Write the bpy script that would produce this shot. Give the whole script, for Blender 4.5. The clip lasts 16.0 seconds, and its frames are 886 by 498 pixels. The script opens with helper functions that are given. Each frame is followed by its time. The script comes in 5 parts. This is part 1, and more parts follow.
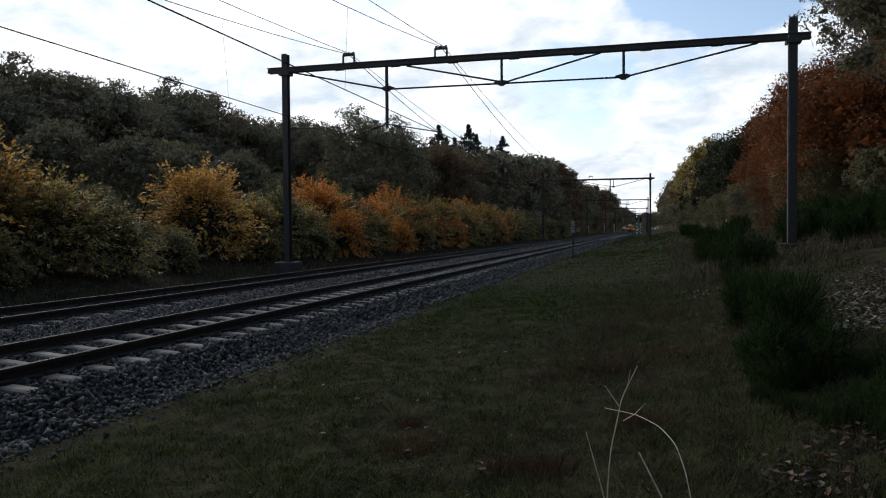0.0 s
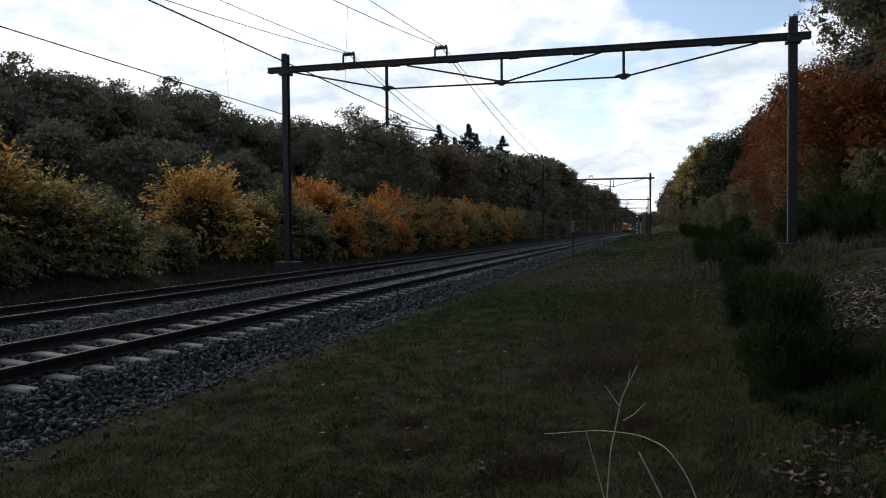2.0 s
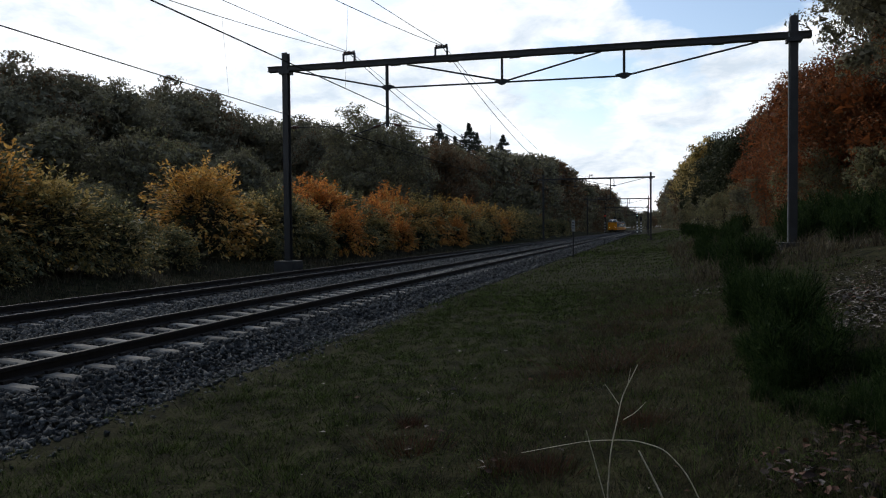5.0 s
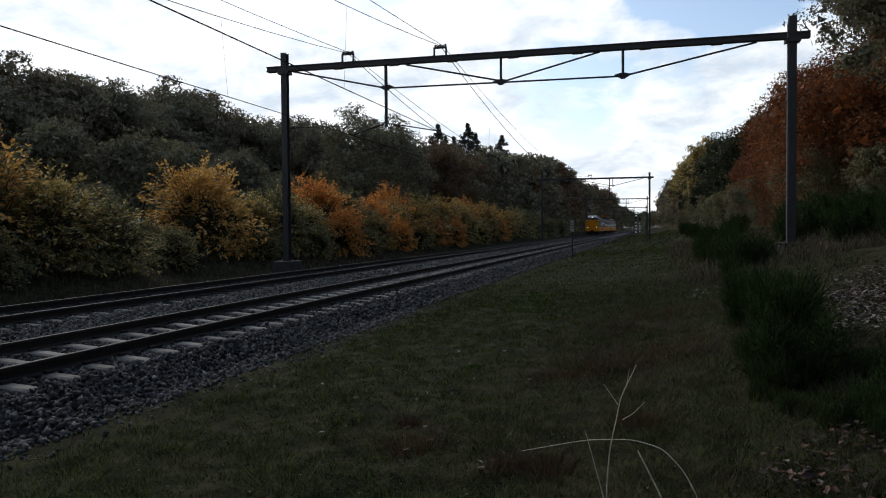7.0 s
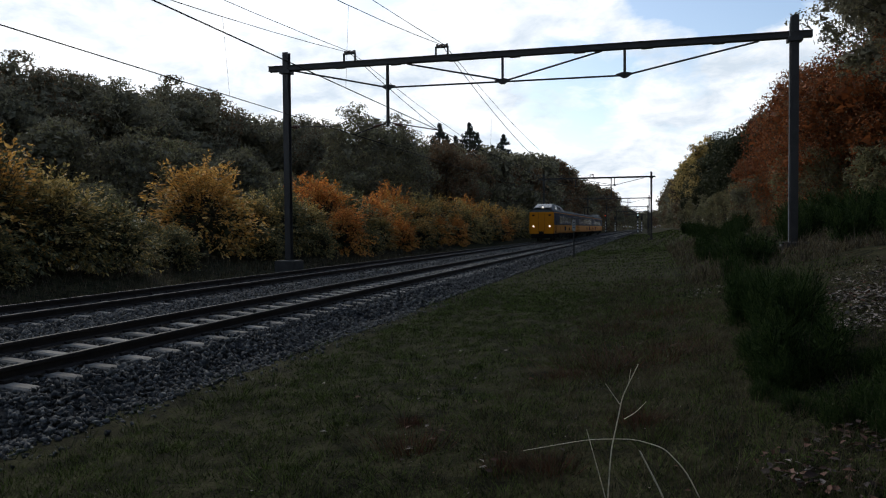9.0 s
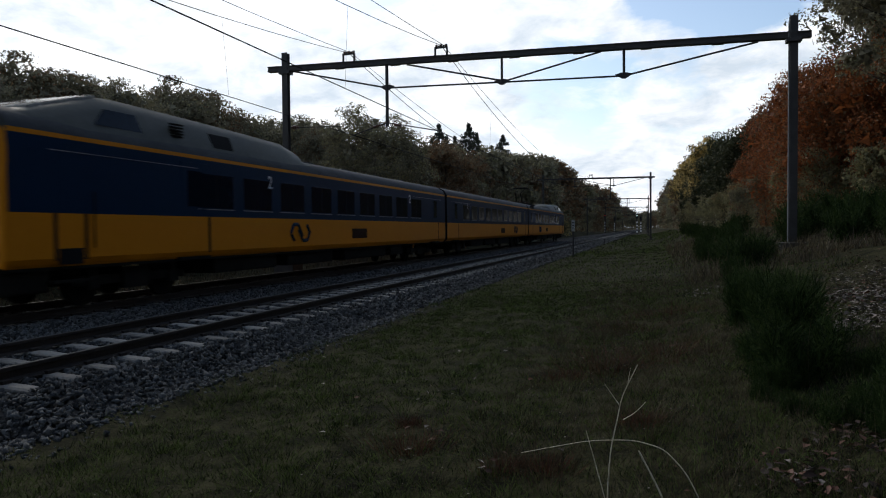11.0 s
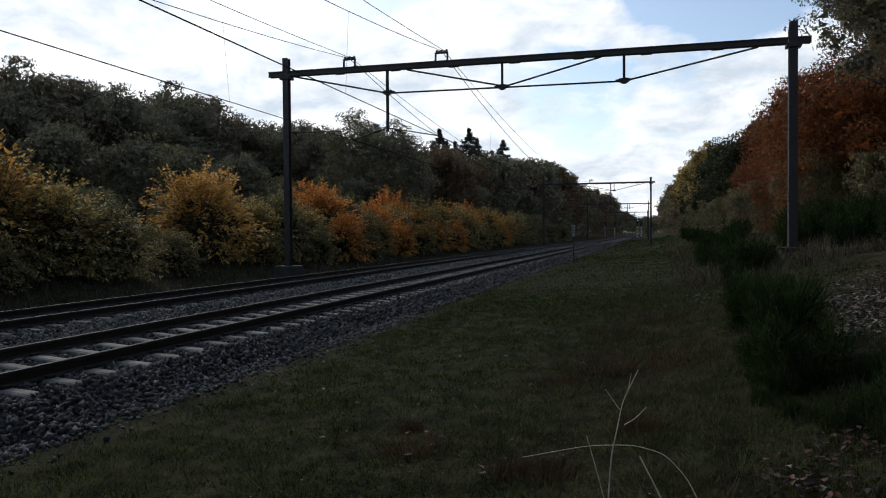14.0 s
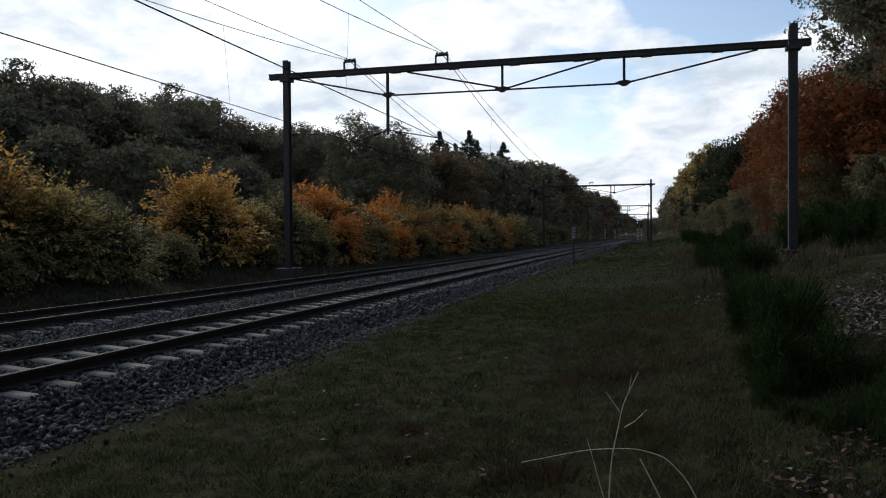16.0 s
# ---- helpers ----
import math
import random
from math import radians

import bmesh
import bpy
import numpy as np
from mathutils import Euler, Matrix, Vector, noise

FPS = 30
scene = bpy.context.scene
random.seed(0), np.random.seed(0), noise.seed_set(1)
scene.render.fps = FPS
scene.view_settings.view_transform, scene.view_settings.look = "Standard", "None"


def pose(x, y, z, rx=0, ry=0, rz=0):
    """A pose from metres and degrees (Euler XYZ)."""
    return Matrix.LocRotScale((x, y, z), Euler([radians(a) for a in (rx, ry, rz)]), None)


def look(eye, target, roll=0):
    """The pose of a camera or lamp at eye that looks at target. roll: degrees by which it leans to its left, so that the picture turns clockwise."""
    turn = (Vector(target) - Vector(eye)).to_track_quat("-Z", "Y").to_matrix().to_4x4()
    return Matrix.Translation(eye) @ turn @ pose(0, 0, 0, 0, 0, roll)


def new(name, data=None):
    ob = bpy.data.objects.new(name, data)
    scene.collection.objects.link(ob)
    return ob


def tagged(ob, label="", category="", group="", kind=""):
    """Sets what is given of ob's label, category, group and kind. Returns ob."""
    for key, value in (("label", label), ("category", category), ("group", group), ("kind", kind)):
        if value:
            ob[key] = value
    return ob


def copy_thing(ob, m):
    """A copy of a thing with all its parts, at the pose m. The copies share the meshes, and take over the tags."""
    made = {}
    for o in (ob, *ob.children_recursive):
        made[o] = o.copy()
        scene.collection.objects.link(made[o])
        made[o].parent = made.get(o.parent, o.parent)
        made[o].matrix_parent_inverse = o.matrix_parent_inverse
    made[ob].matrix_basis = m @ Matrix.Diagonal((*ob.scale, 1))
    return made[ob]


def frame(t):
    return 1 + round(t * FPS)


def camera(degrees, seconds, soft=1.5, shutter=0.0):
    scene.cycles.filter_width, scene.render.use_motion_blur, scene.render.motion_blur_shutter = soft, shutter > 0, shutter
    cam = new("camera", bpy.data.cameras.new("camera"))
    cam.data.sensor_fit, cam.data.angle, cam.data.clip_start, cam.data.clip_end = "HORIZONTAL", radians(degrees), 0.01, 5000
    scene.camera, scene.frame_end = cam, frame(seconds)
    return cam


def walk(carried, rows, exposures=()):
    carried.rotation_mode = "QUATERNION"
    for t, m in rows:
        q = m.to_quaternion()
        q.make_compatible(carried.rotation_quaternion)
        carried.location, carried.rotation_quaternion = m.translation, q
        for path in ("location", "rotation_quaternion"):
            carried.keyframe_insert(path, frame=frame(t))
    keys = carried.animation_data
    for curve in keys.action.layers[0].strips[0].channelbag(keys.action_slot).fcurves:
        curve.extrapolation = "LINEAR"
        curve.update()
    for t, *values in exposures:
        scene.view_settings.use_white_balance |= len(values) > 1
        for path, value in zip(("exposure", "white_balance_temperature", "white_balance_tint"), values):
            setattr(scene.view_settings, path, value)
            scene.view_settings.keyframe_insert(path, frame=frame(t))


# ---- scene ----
YAW, PITCH, ROLL = 16.386, -1.49, -0.458
EYE = (0.0, 0.0, 1.50)
PX = 0.0458

cam = camera(64.2, 16.0, soft=1.1, shutter=0.12)


def aim(dx, dy):
    return pose(*EYE, 90 + PITCH + dy * PX, 0, YAW + dx * PX) @ pose(0, 0, 0, 0, 0, ROLL)


# the hand that holds the camera drifts by a fraction of a degree
SWAY = [(0, 0, 0), (0.5, 1.2, -1.3), (1, 0.2, -0.3), (1.5, 0, -1.1), (2, 0, -0.5), (2.5, -0.2, -1.5), (3, -1.3, -1.7),
        (3.5, 0, -2.6), (4, 0.3, -1.7), (6.5, 1.1, -2.8), (7, -1.3, -1.8), (7.5, -1.3, -4.3), (8, 0.2, -4.6),
        (8.5, 1.3, -3.2), (9, 1.6, -2.9), (11.5, 0.2, -1.4), (12, 1.2, 1.6), (12.5, 1.3, 2.9), (13, 1.2, 3.4),
        (13.5, 1.3, 5.7), (14, 1.0, 6.7), (14.5, -1.3, 10.2), (15, -1.1, 10.7), (15.5, 1.7, 9.7), (16, 1.3, 10.6)]
walk(cam, [(t, aim(dx, dy)) for t, dx, dy in SWAY], exposures=[(0, 0.03), (12, 0.0), (16, -0.07)])

# ---- world and sun ----
SUN_EL, SUN_AZ = radians(33), radians(-48)     # ahead, to the side of the far track
SUN_DIR = Vector((math.sin(SUN_AZ) * math.cos(SUN_EL), math.cos(SUN_AZ) * math.cos(SUN_EL), math.sin(SUN_EL)))


def node(nt, kind, **values):
    n = nt.nodes.new(kind)
    for key, value in values.items():
        if key in n.inputs:
            n.inputs[key].default_value = value
        else:
            setattr(n, key, value)
    return n


def make_world():
    w = bpy.data.worlds.new("sky")
    scene.world = w
    w.use_nodes = True
    nt = w.node_tree
    nt.nodes.clear()
    L = nt.links.new
    out = nt.nodes.new("ShaderNodeOutputWorld")
    sky = nt.nodes.new("ShaderNodeTexSky")
    sky.sky_type, sky.sun_disc = "NISHITA", False
    sky.sun_elevation, sky.sun_rotation = SUN_EL, SUN_AZ
    clear = node(nt, "ShaderNodeBackground", Strength=0.15)
    L(sky.outputs[0], clear.inputs[0])
    co = nt.nodes.new("ShaderNodeTexCoord")
    sep = nt.nodes.new("ShaderNodeSeparateXYZ")
    L(co.outputs["Generated"], sep.inputs[0])
    # flat cloud deck: the direction divided by its height
    up = node(nt, "ShaderNodeMath", operation="ADD")
    up.inputs[1].default_value = 0.34
    L(sep.outputs[2], up.inputs[0])
    lim = node(nt, "ShaderNodeMath", operation="MAXIMUM")
    lim.inputs[1].default_value = 0.05
    L(up.outputs[0], lim.inputs[0])
    deck = node(nt, "ShaderNodeVectorMath", operation="DIVIDE")
    L(co.outputs["Generated"], deck.inputs[0])
    comb = nt.nodes.new("ShaderNodeCombineXYZ")
    L(lim.outputs[0], comb.inputs[0]), L(lim.outputs[0], comb.inputs[1])
    comb.inputs[2].default_value = 1.0
    L(comb.outputs[0], deck.inputs[1])
    big = node(nt, "ShaderNodeTexNoise", Scale=4.2, Detail=12.0, Roughness=0.60, Distortion=0.3)
    L(deck.outputs[0], big.inputs["Vector"])
    # clouds close up towards the sun, and thin out away from it
    dot = node(nt, "ShaderNodeVectorMath", operation="DOT_PRODUCT")
    L(co.outputs["Generated"], dot.inputs[0])
    dot.inputs[1].default_value = SUN_DIR
    near = node(nt, "ShaderNodeMapRange")
    near.inputs["From Min"].default_value, near.inputs["From Max"].default_value = 0.55, 0.98
    near.inputs["To Min"].default_value, near.inputs["To Max"].default_value = -0.02, 0.24
    L(dot.outputs["Value"], near.inputs["Value"])
    low = node(nt, "ShaderNodeMapRange")
    low.inputs["From Min"].default_value, low.inputs["From Max"].default_value = 0.0, 0.60
    low.inputs["To Min"].default_value, low.inputs["To Max"].default_value = 0.15, -0.20
    L(sep.outputs[2], low.inputs["Value"])
    s1 = node(nt, "ShaderNodeMath", operation="ADD")
    L(big.outputs[0], s1.inputs[0]), L(near.outputs[0], s1.inputs[1])
    s2 = node(nt, "ShaderNodeMath", operation="ADD")
    L(s1.outputs[0], s2.inputs[0]), L(low.outputs[0], s2.inputs[1])
    # clearings of blue between the clouds: direction, cosine of the radius, depth
    for d, edge, depth in (((0.07, 0.93, 0.365), 0.9875, -0.62), ((-0.12, 0.97, 0.17), 0.992, -0.22), ((-0.44, 0.84, 0.33), 0.988, -0.23), ((-0.28, 0.88, 0.37), 0.990, -0.24), ((0.30, 0.86, 0.50), 0.96, -0.3)):
        gap = node(nt, "ShaderNodeVectorMath", operation="DOT_PRODUCT")
        L(co.outputs["Generated"], gap.inputs[0])
        gap.inputs[1].default_value = Vector(d).normalized()
        thin = node(nt, "ShaderNodeMapRange", interpolation_type="SMOOTHSTEP")
        thin.inputs["From Min"].default_value, thin.inputs["From Max"].default_value = edge, 1.0
        thin.inputs["To Min"].default_value, thin.inputs["To Max"].default_value = 0.0, depth
        L(gap.outputs["Value"], thin.inputs["Value"])
        s3 = node(nt, "ShaderNodeMath", operation="ADD")
        L(s2.outputs[0], s3.inputs[0]), L(thin.outputs[0], s3.inputs[1])
        s2 = s3
    cover = nt.nodes.new("ShaderNodeValToRGB")
    cover.color_ramp.elements[0].position, cover.color_ramp.elements[1].position = 0.36, 0.54
    L(s2.outputs[0], cover.inputs[0])
    # grey undersides
    shade = node(nt, "ShaderNodeTexNoise", Scale=5.5, Detail=9.0, Roughness=0.58, Distortion=0.2)
    off = node(nt, "ShaderNodeVectorMath", operation="ADD")
    off.inputs[1].default_value = (3.1, 1.7, 0.4)
    L(deck.outputs[0], off.inputs[0]), L(off.outputs[0], shade.inputs["Vector"])
    tone = nt.nodes.new("ShaderNodeValToRGB")
    tone.color_ramp.elements[0].position, tone.color_ramp.elements[1].position = 0.34, 0.62
    tone.color_ramp.elements[0].color = (0.56, 0.64, 0.73, 1)
    tone.color_ramp.elements[1].color = (0.97, 0.98, 1.0, 1)
    L(shade.outputs[0], tone.inputs[0])
    glow = node(nt, "ShaderNodeMapRange")
    glow.inputs["From Min"].default_value, glow.inputs["From Max"].default_value = -0.25, 0.95
    glow.inputs["To Min"].default_value, glow.inputs["To Max"].default_value = 0.98, 1.28
    L(dot.outputs["Value"], glow.inputs["Value"])
    cloud = nt.nodes.new("ShaderNodeBackground")
    L(tone.outputs[0], cloud.inputs[0]), L(glow.outputs[0], cloud.inputs[1])
    mix = nt.nodes.new("ShaderNodeMixShader")
    L(cover.outputs[0], mix.inputs[0]), L(clear.outputs[0], mix.inputs[1]), L(cloud.outputs[0], mix.inputs[2])
    L(mix.outputs[0], out.inputs[0])


make_world()
sun = new("sun", bpy.data.lights.new("sun", "SUN"))
sun.data.energy, sun.data.angle, sun.data.color = 1.4, radians(14), (1.0, 0.94, 0.84)
sun.matrix_world = look(SUN_DIR * 50, (0, 0, 0))


# ---- materials ----
def mat(name, low, high, scale=3.0, rough=0.8, metal=0.0, bump=0.0, fine=40.0, island=0.0, leaf=0.0, random_ob=0.0, spec=0.3, emit=0.0, sharp=0.2):
    """Two colours mixed by coarse and fine noise; island: variation from piece to piece; leaf: light let through."""
    m = bpy.data.materials.new(name)
    m.use_nodes = True
    nt = m.node_tree
    L = nt.links.new
    b = nt.nodes["Principled BSDF"]
    b.inputs["Roughness"].default_value, b.inputs["Metallic"].default_value = rough, metal
    b.inputs["Specular IOR Level"].default_value = spec
    co = nt.nodes.new("ShaderNodeTexCoord")
    n1 = node(nt, "ShaderNodeTexNoise", Scale=scale, Detail=5.0, Roughness=0.6)
    n2 = node(nt, "ShaderNodeTexNoise", Scale=fine, Detail=3.0, Roughness=0.6)
    L(co.outputs["Object"], n1.inputs["Vector"]), L(co.outputs["Object"], n2.inputs["Vector"])
    mixf = node(nt, "ShaderNodeMath", operation="MULTIPLY_ADD")
    mixf.inputs[1].default_value, mixf.inputs[2].default_value = 0.45, 0.0
    L(n2.outputs[0], mixf.inputs[0])
    add = node(nt, "ShaderNodeMath", operation="MULTIPLY_ADD")
    add.inputs[1].default_value = 0.55
    L(n1.outputs[0], add.inputs[0]), L(mixf.outputs[0], add.inputs[2])
    fac = add.outputs[0]
    for amount, kind in ((island, "ShaderNodeNewGeometry"), (random_ob, "ShaderNodeObjectInfo")):
        if amount:
            g = nt.nodes.new(kind)
            r = g.outputs["Random Per Island"] if kind.endswith("Geometry") else g.outputs["Random"]
            c = node(nt, "ShaderNodeMath", operation="SUBTRACT")
            c.inputs[1].default_value = 0.5
            L(r, c.inputs[0])
            k = node(nt, "ShaderNodeMath", operation="MULTIPLY_ADD")
            k.inputs[1].default_value = amount
            L(c.outputs[0], k.inputs[0]), L(fac, k.inputs[2])
            fac = k.outputs[0]
    ramp = nt.nodes.new("ShaderNodeValToRGB")
    ramp.color_ramp.elements[0].position, ramp.color_ramp.elements[1].position = 0.5 - sharp, 0.5 + sharp
    ramp.color_ramp.elements[0].color, ramp.color_ramp.elements[1].color = (*low, 1), (*high, 1)
    L(fac, ramp.inputs[0])
    L(ramp.outputs[0], b.inputs["Base Color"])
    if bump:
        bp = node(nt, "ShaderNodeBump", Strength=bump, Distance=0.02)
        L(n2.outputs[0], bp.inputs["Height"]), L(bp.outputs[0], b.inputs["Normal"])
    if emit:
        L(ramp.outputs[0], b.inputs["Emission Color"])
        b.inputs["Emission Strength"].default_value = emit
    if leaf:
        tr = nt.nodes.new("ShaderNodeBsdfTranslucent")
        L(ramp.outputs[0], tr.inputs[0])
        mx = node(nt, "ShaderNodeMixShader")
        mx.inputs[0].default_value = leaf
        L(b.outputs[0], mx.inputs[1]), L(tr.outputs[0], mx.inputs[2])
        L(mx.outputs[0], nt.nodes["Material Output"].inputs[0])
    return m


M = dict(
    ballast=mat("ballast_stone", (0.036, 0.037, 0.037), (0.125, 0.125, 0.120), 2.0, 0.9, bump=0.5, island=0.6, spec=0.06),
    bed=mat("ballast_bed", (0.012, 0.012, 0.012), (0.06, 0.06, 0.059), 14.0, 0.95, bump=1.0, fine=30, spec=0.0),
    rail_side=mat("rusty_rail", (0.012, 0.009, 0.008), (0.035, 0.026, 0.02), 6.0, 0.8, bump=0.2),
    rail_top=mat("worn_rail_head", (0.035, 0.033, 0.031), (0.065, 0.062, 0.060), 2.0, 0.7, metal=0.0, spec=0.1),
    concrete=mat("sleeper_concrete", (0.1650, 0.1515, 0.1316), (0.3000, 0.2770, 0.2410), 3.0, 0.9, bump=0.25, random_ob=0.3, spec=0.04),
    old_sleeper=mat("stained_sleeper", (0.05, 0.048, 0.045), (0.15, 0.145, 0.14), 3.0, 0.9, bump=0.3, random_ob=0.4, spec=0.05),
    steel=mat("portal_steel", (0.022, 0.021, 0.020), (0.05, 0.048, 0.046), 2.5, 0.6, metal=0.2, bump=0.15),
    footing=mat("footing_concrete", (0.025, 0.024, 0.022), (0.06, 0.057, 0.053), 3.0, 0.9, bump=0.3),
    wire=mat("wire_metal", (0.016, 0.015, 0.014), (0.03, 0.028, 0.026), 4.0, 0.7, metal=0.0, spec=0.05),
    ceramic=mat("insulator_ceramic", (0.06, 0.03, 0.02), (0.1, 0.05, 0.03), 4.0, 0.3),
    soil=mat("bank_soil", (0.0051, 0.0051, 0.0027), (0.0425, 0.0408, 0.0198), 2.6, 0.95, bump=1.0, fine=26.0, sharp=0.10, spec=0.03),
    grass=mat("grass_blades", (0.0076, 0.0144, 0.0036), (0.0833, 0.1152, 0.0306), 1.1, 0.9, island=0.9, leaf=0.2, fine=5.0, sharp=0.15, spec=0.08),
    dry=mat("dry_grass", (0.026, 0.021, 0.012), (0.105, 0.085, 0.048), 0.5, 0.8, island=0.6, leaf=0.2, fine=2.0),
    rust=mat("withered_heather", (0.028, 0.012, 0.007), (0.10, 0.040, 0.022), 2.0, 0.85, island=0.7, leaf=0.2, fine=5.0),
    stalk=mat("dead_stalk", (0.42, 0.36, 0.26), (0.68, 0.62, 0.50), 10.0, 0.8),
    litter=mat("fallen_leaves", (0.016, 0.007, 0.004), (0.085, 0.032, 0.016), 1.5, 0.7, island=0.9, fine=5.0),
    pale_litter=mat("pale_fallen_leaves", (0.055, 0.043, 0.035), (0.20, 0.165, 0.14), 1.5, 0.6, island=0.9, fine=5.0),
    bark=mat("bark", (0.018, 0.015, 0.012), (0.06, 0.05, 0.04), 3.0, 0.9, bump=0.6, fine=20.0),
    broom=mat("broom_twigs", (0.007, 0.017, 0.004), (0.040, 0.066, 0.017), 1.5, 0.85, island=0.7, leaf=0.15, spec=0.1),
    dark_leaf=mat("dark_oak_leaf", (0.0770, 0.0747, 0.0510), (0.2232, 0.2018, 0.1316), 0.30, 0.8, island=0.30, leaf=0.2, fine=3.0, spec=0.15),
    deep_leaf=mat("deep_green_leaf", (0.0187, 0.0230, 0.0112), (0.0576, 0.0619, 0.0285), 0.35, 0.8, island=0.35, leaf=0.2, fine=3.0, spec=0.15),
    olive_leaf=mat("olive_leaf", (0.110, 0.110, 0.060), (0.282, 0.255, 0.130), 0.4, 0.8, island=0.35, leaf=0.25, fine=3.0, spec=0.15),
    brown_leaf=mat("brown_oak_leaf", (0.0799, 0.0523, 0.0304), (0.1954, 0.1170, 0.0592), 0.35, 0.8, island=0.35, leaf=0.25, fine=3.0, spec=0.15),
    needle=mat("pine_needle", (0.020, 0.025, 0.020), (0.055, 0.062, 0.046), 0.6, 0.8, island=0.35, leaf=0.1, spec=0.1),
    yellow_leaf=mat("yellow_leaf", (0.336, 0.178, 0.040), (0.840, 0.486, 0.127), 0.45, 0.65, island=0.45, leaf=0.38, fine=2.0),
    orange_leaf=mat("orange_leaf", (0.34, 0.125, 0.026), (0.84, 0.34, 0.075), 0.45, 0.65, island=0.45, leaf=0.38, fine=2.0),
    lime_leaf=mat("yellow_green_leaf", (0.269, 0.194, 0.057), (0.650, 0.475, 0.172), 0.45, 0.65, island=0.45, leaf=0.35, fine=2.0),
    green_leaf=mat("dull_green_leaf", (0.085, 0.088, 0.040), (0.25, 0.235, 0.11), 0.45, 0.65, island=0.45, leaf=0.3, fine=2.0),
    red_leaf=mat("russet_leaf", (0.0874, 0.0288, 0.0108), (0.3128, 0.1062, 0.0342), 0.30, 0.7, island=0.4, leaf=0.3, fine=2.0, spec=0.15),
    t_yellow=mat("train_yellow_paint", (0.4840, 0.1672, 0.0027), (0.5456, 0.1980, 0.0054), 0.8, 0.5, fine=8.0, spec=0.12),
    t_blue=mat("train_blue_paint", (0.0030, 0.0156, 0.0400), (0.0038, 0.0205, 0.0528), 0.8, 0.45, fine=8.0, spec=0.05),
    t_roof=mat("train_grey_roof", (0.030, 0.033, 0.036), (0.065, 0.068, 0.072), 1.2, 0.8, bump=0.08, fine=12.0, spec=0.15),
    t_cab=mat("train_cab_grey", (0.042, 0.046, 0.040), (0.080, 0.084, 0.074), 1.2, 0.6, fine=12.0, spec=0.2),
    t_dark=mat("train_underframe", (0.007, 0.0065, 0.006), (0.022, 0.020, 0.018), 2.0, 0.9, bump=0.2, spec=0.05),
    t_black=mat("black_rubber", (0.006, 0.006, 0.007), (0.013, 0.013, 0.014), 2.0, 0.8, spec=0.08),
    t_glass=mat("tinted_window_glass", (0.003, 0.006, 0.012), (0.005, 0.009, 0.017), 2.0, 0.12, spec=0.10),
    t_screen=mat("windscreen_glass", (0.006, 0.007, 0.010), (0.010, 0.012, 0.016), 2.0, 0.10, spec=0.35),
    t_metal=mat("bare_metal", (0.25, 0.25, 0.26), (0.4, 0.4, 0.41), 4.0, 0.4, metal=0.8),
    t_brown=mat("brown_grille", (0.022, 0.010, 0.006), (0.045, 0.02, 0.012), 4.0, 0.8, spec=0.05),
    white=mat("white_paint", (0.6, 0.6, 0.6), (0.75, 0.75, 0.74), 4.0, 0.6),
    black=mat("black_paint", (0.012, 0.012, 0.012), (0.025, 0.025, 0.025), 4.0, 0.6),
    signal_red=mat("red_signal_light", (1.0, 0.05, 0.02), (1.0, 0.08, 0.03), 1.0, 0.4, emit=1.2),
    signal_green=mat("pale_signal_light", (0.7, 0.95, 0.9), (0.8, 1.0, 0.95), 1.0, 0.4, emit=1.2),
    headlight=mat("headlight_lens", (1.0, 0.9, 0.72), (1.0, 0.96, 0.88), 1.0, 0.2, emit=1.6),
    sign=mat("sign_grey", (0.18, 0.18, 0.17), (0.32, 0.32, 0.31), 5.0, 0.7),
)


# ---- building helpers ----
def thing(name, label, category, m=None, group="", kind=""):
    ob = tagged(new(name), label, category, group, kind)
    if m is not None:
        ob.matrix_world = m
    return ob


def part(name, bm, material, parent, label="", smooth=False):
    me = bpy.data.meshes.new(name)
    bm.to_mesh(me)
    bm.free()
    me.materials.append(material)
    if smooth:
        me.polygons.foreach_set("use_smooth", [True] * len(me.polygons))
    ob = new(name, me)
    if parent is not None:
        ob.parent = parent
    return tagged(ob, label)


def box(x0, x1, y0, y1, z0, z1, bevel=0.0, bm=None):
    bm = bm or bmesh.new()
    r = bmesh.ops.create_cube(bm, size=1.0, matrix=Matrix.LocRotScale(((x0 + x1) / 2, (y0 + y1) / 2, (z0 + z1) / 2), None, (x1 - x0, y1 - y0, z1 - z0)))
    if bevel:
        edges = list({e for v in r["verts"] for e in v.link_edges})
        bmesh.ops.bevel(bm, geom=edges, offset=bevel, segments=2, affect="EDGES", profile=0.6)
    return bm


def rod(a, b, r0, r1=None, sides=8, bm=None):
    bm = bm or bmesh.new()
    a, b = Vector(a), Vector(b)
    d = b - a
    m = Matrix.Translation((a + b) / 2) @ d.to_track_quat("Z", "Y").to_matrix().to_4x4()
    bmesh.ops.create_cone(bm, cap_ends=True, segments=sides, radius1=r0, radius2=r0 if r1 is None else r1, depth=d.length, matrix=m)
    return bm


def prism(section, y0, y1, bm=None):
    """A closed x, z outline drawn out from y0 to y1."""
    bm = bm or bmesh.new()
    a = [bm.verts.new((x, y0, z)) for x, z in section]
    b = [bm.verts.new((x, y1, z)) for x, z in section]
    n = len(section)
    for i in range(n):
        bm.faces.new((a[i], a[(i + 1) % n], b[(i + 1) % n], b[i]))
    bm.faces.new(a[::-1]), bm.faces.new(b)
    bmesh.ops.recalc_face_normals(bm, faces=bm.faces)
    return bm


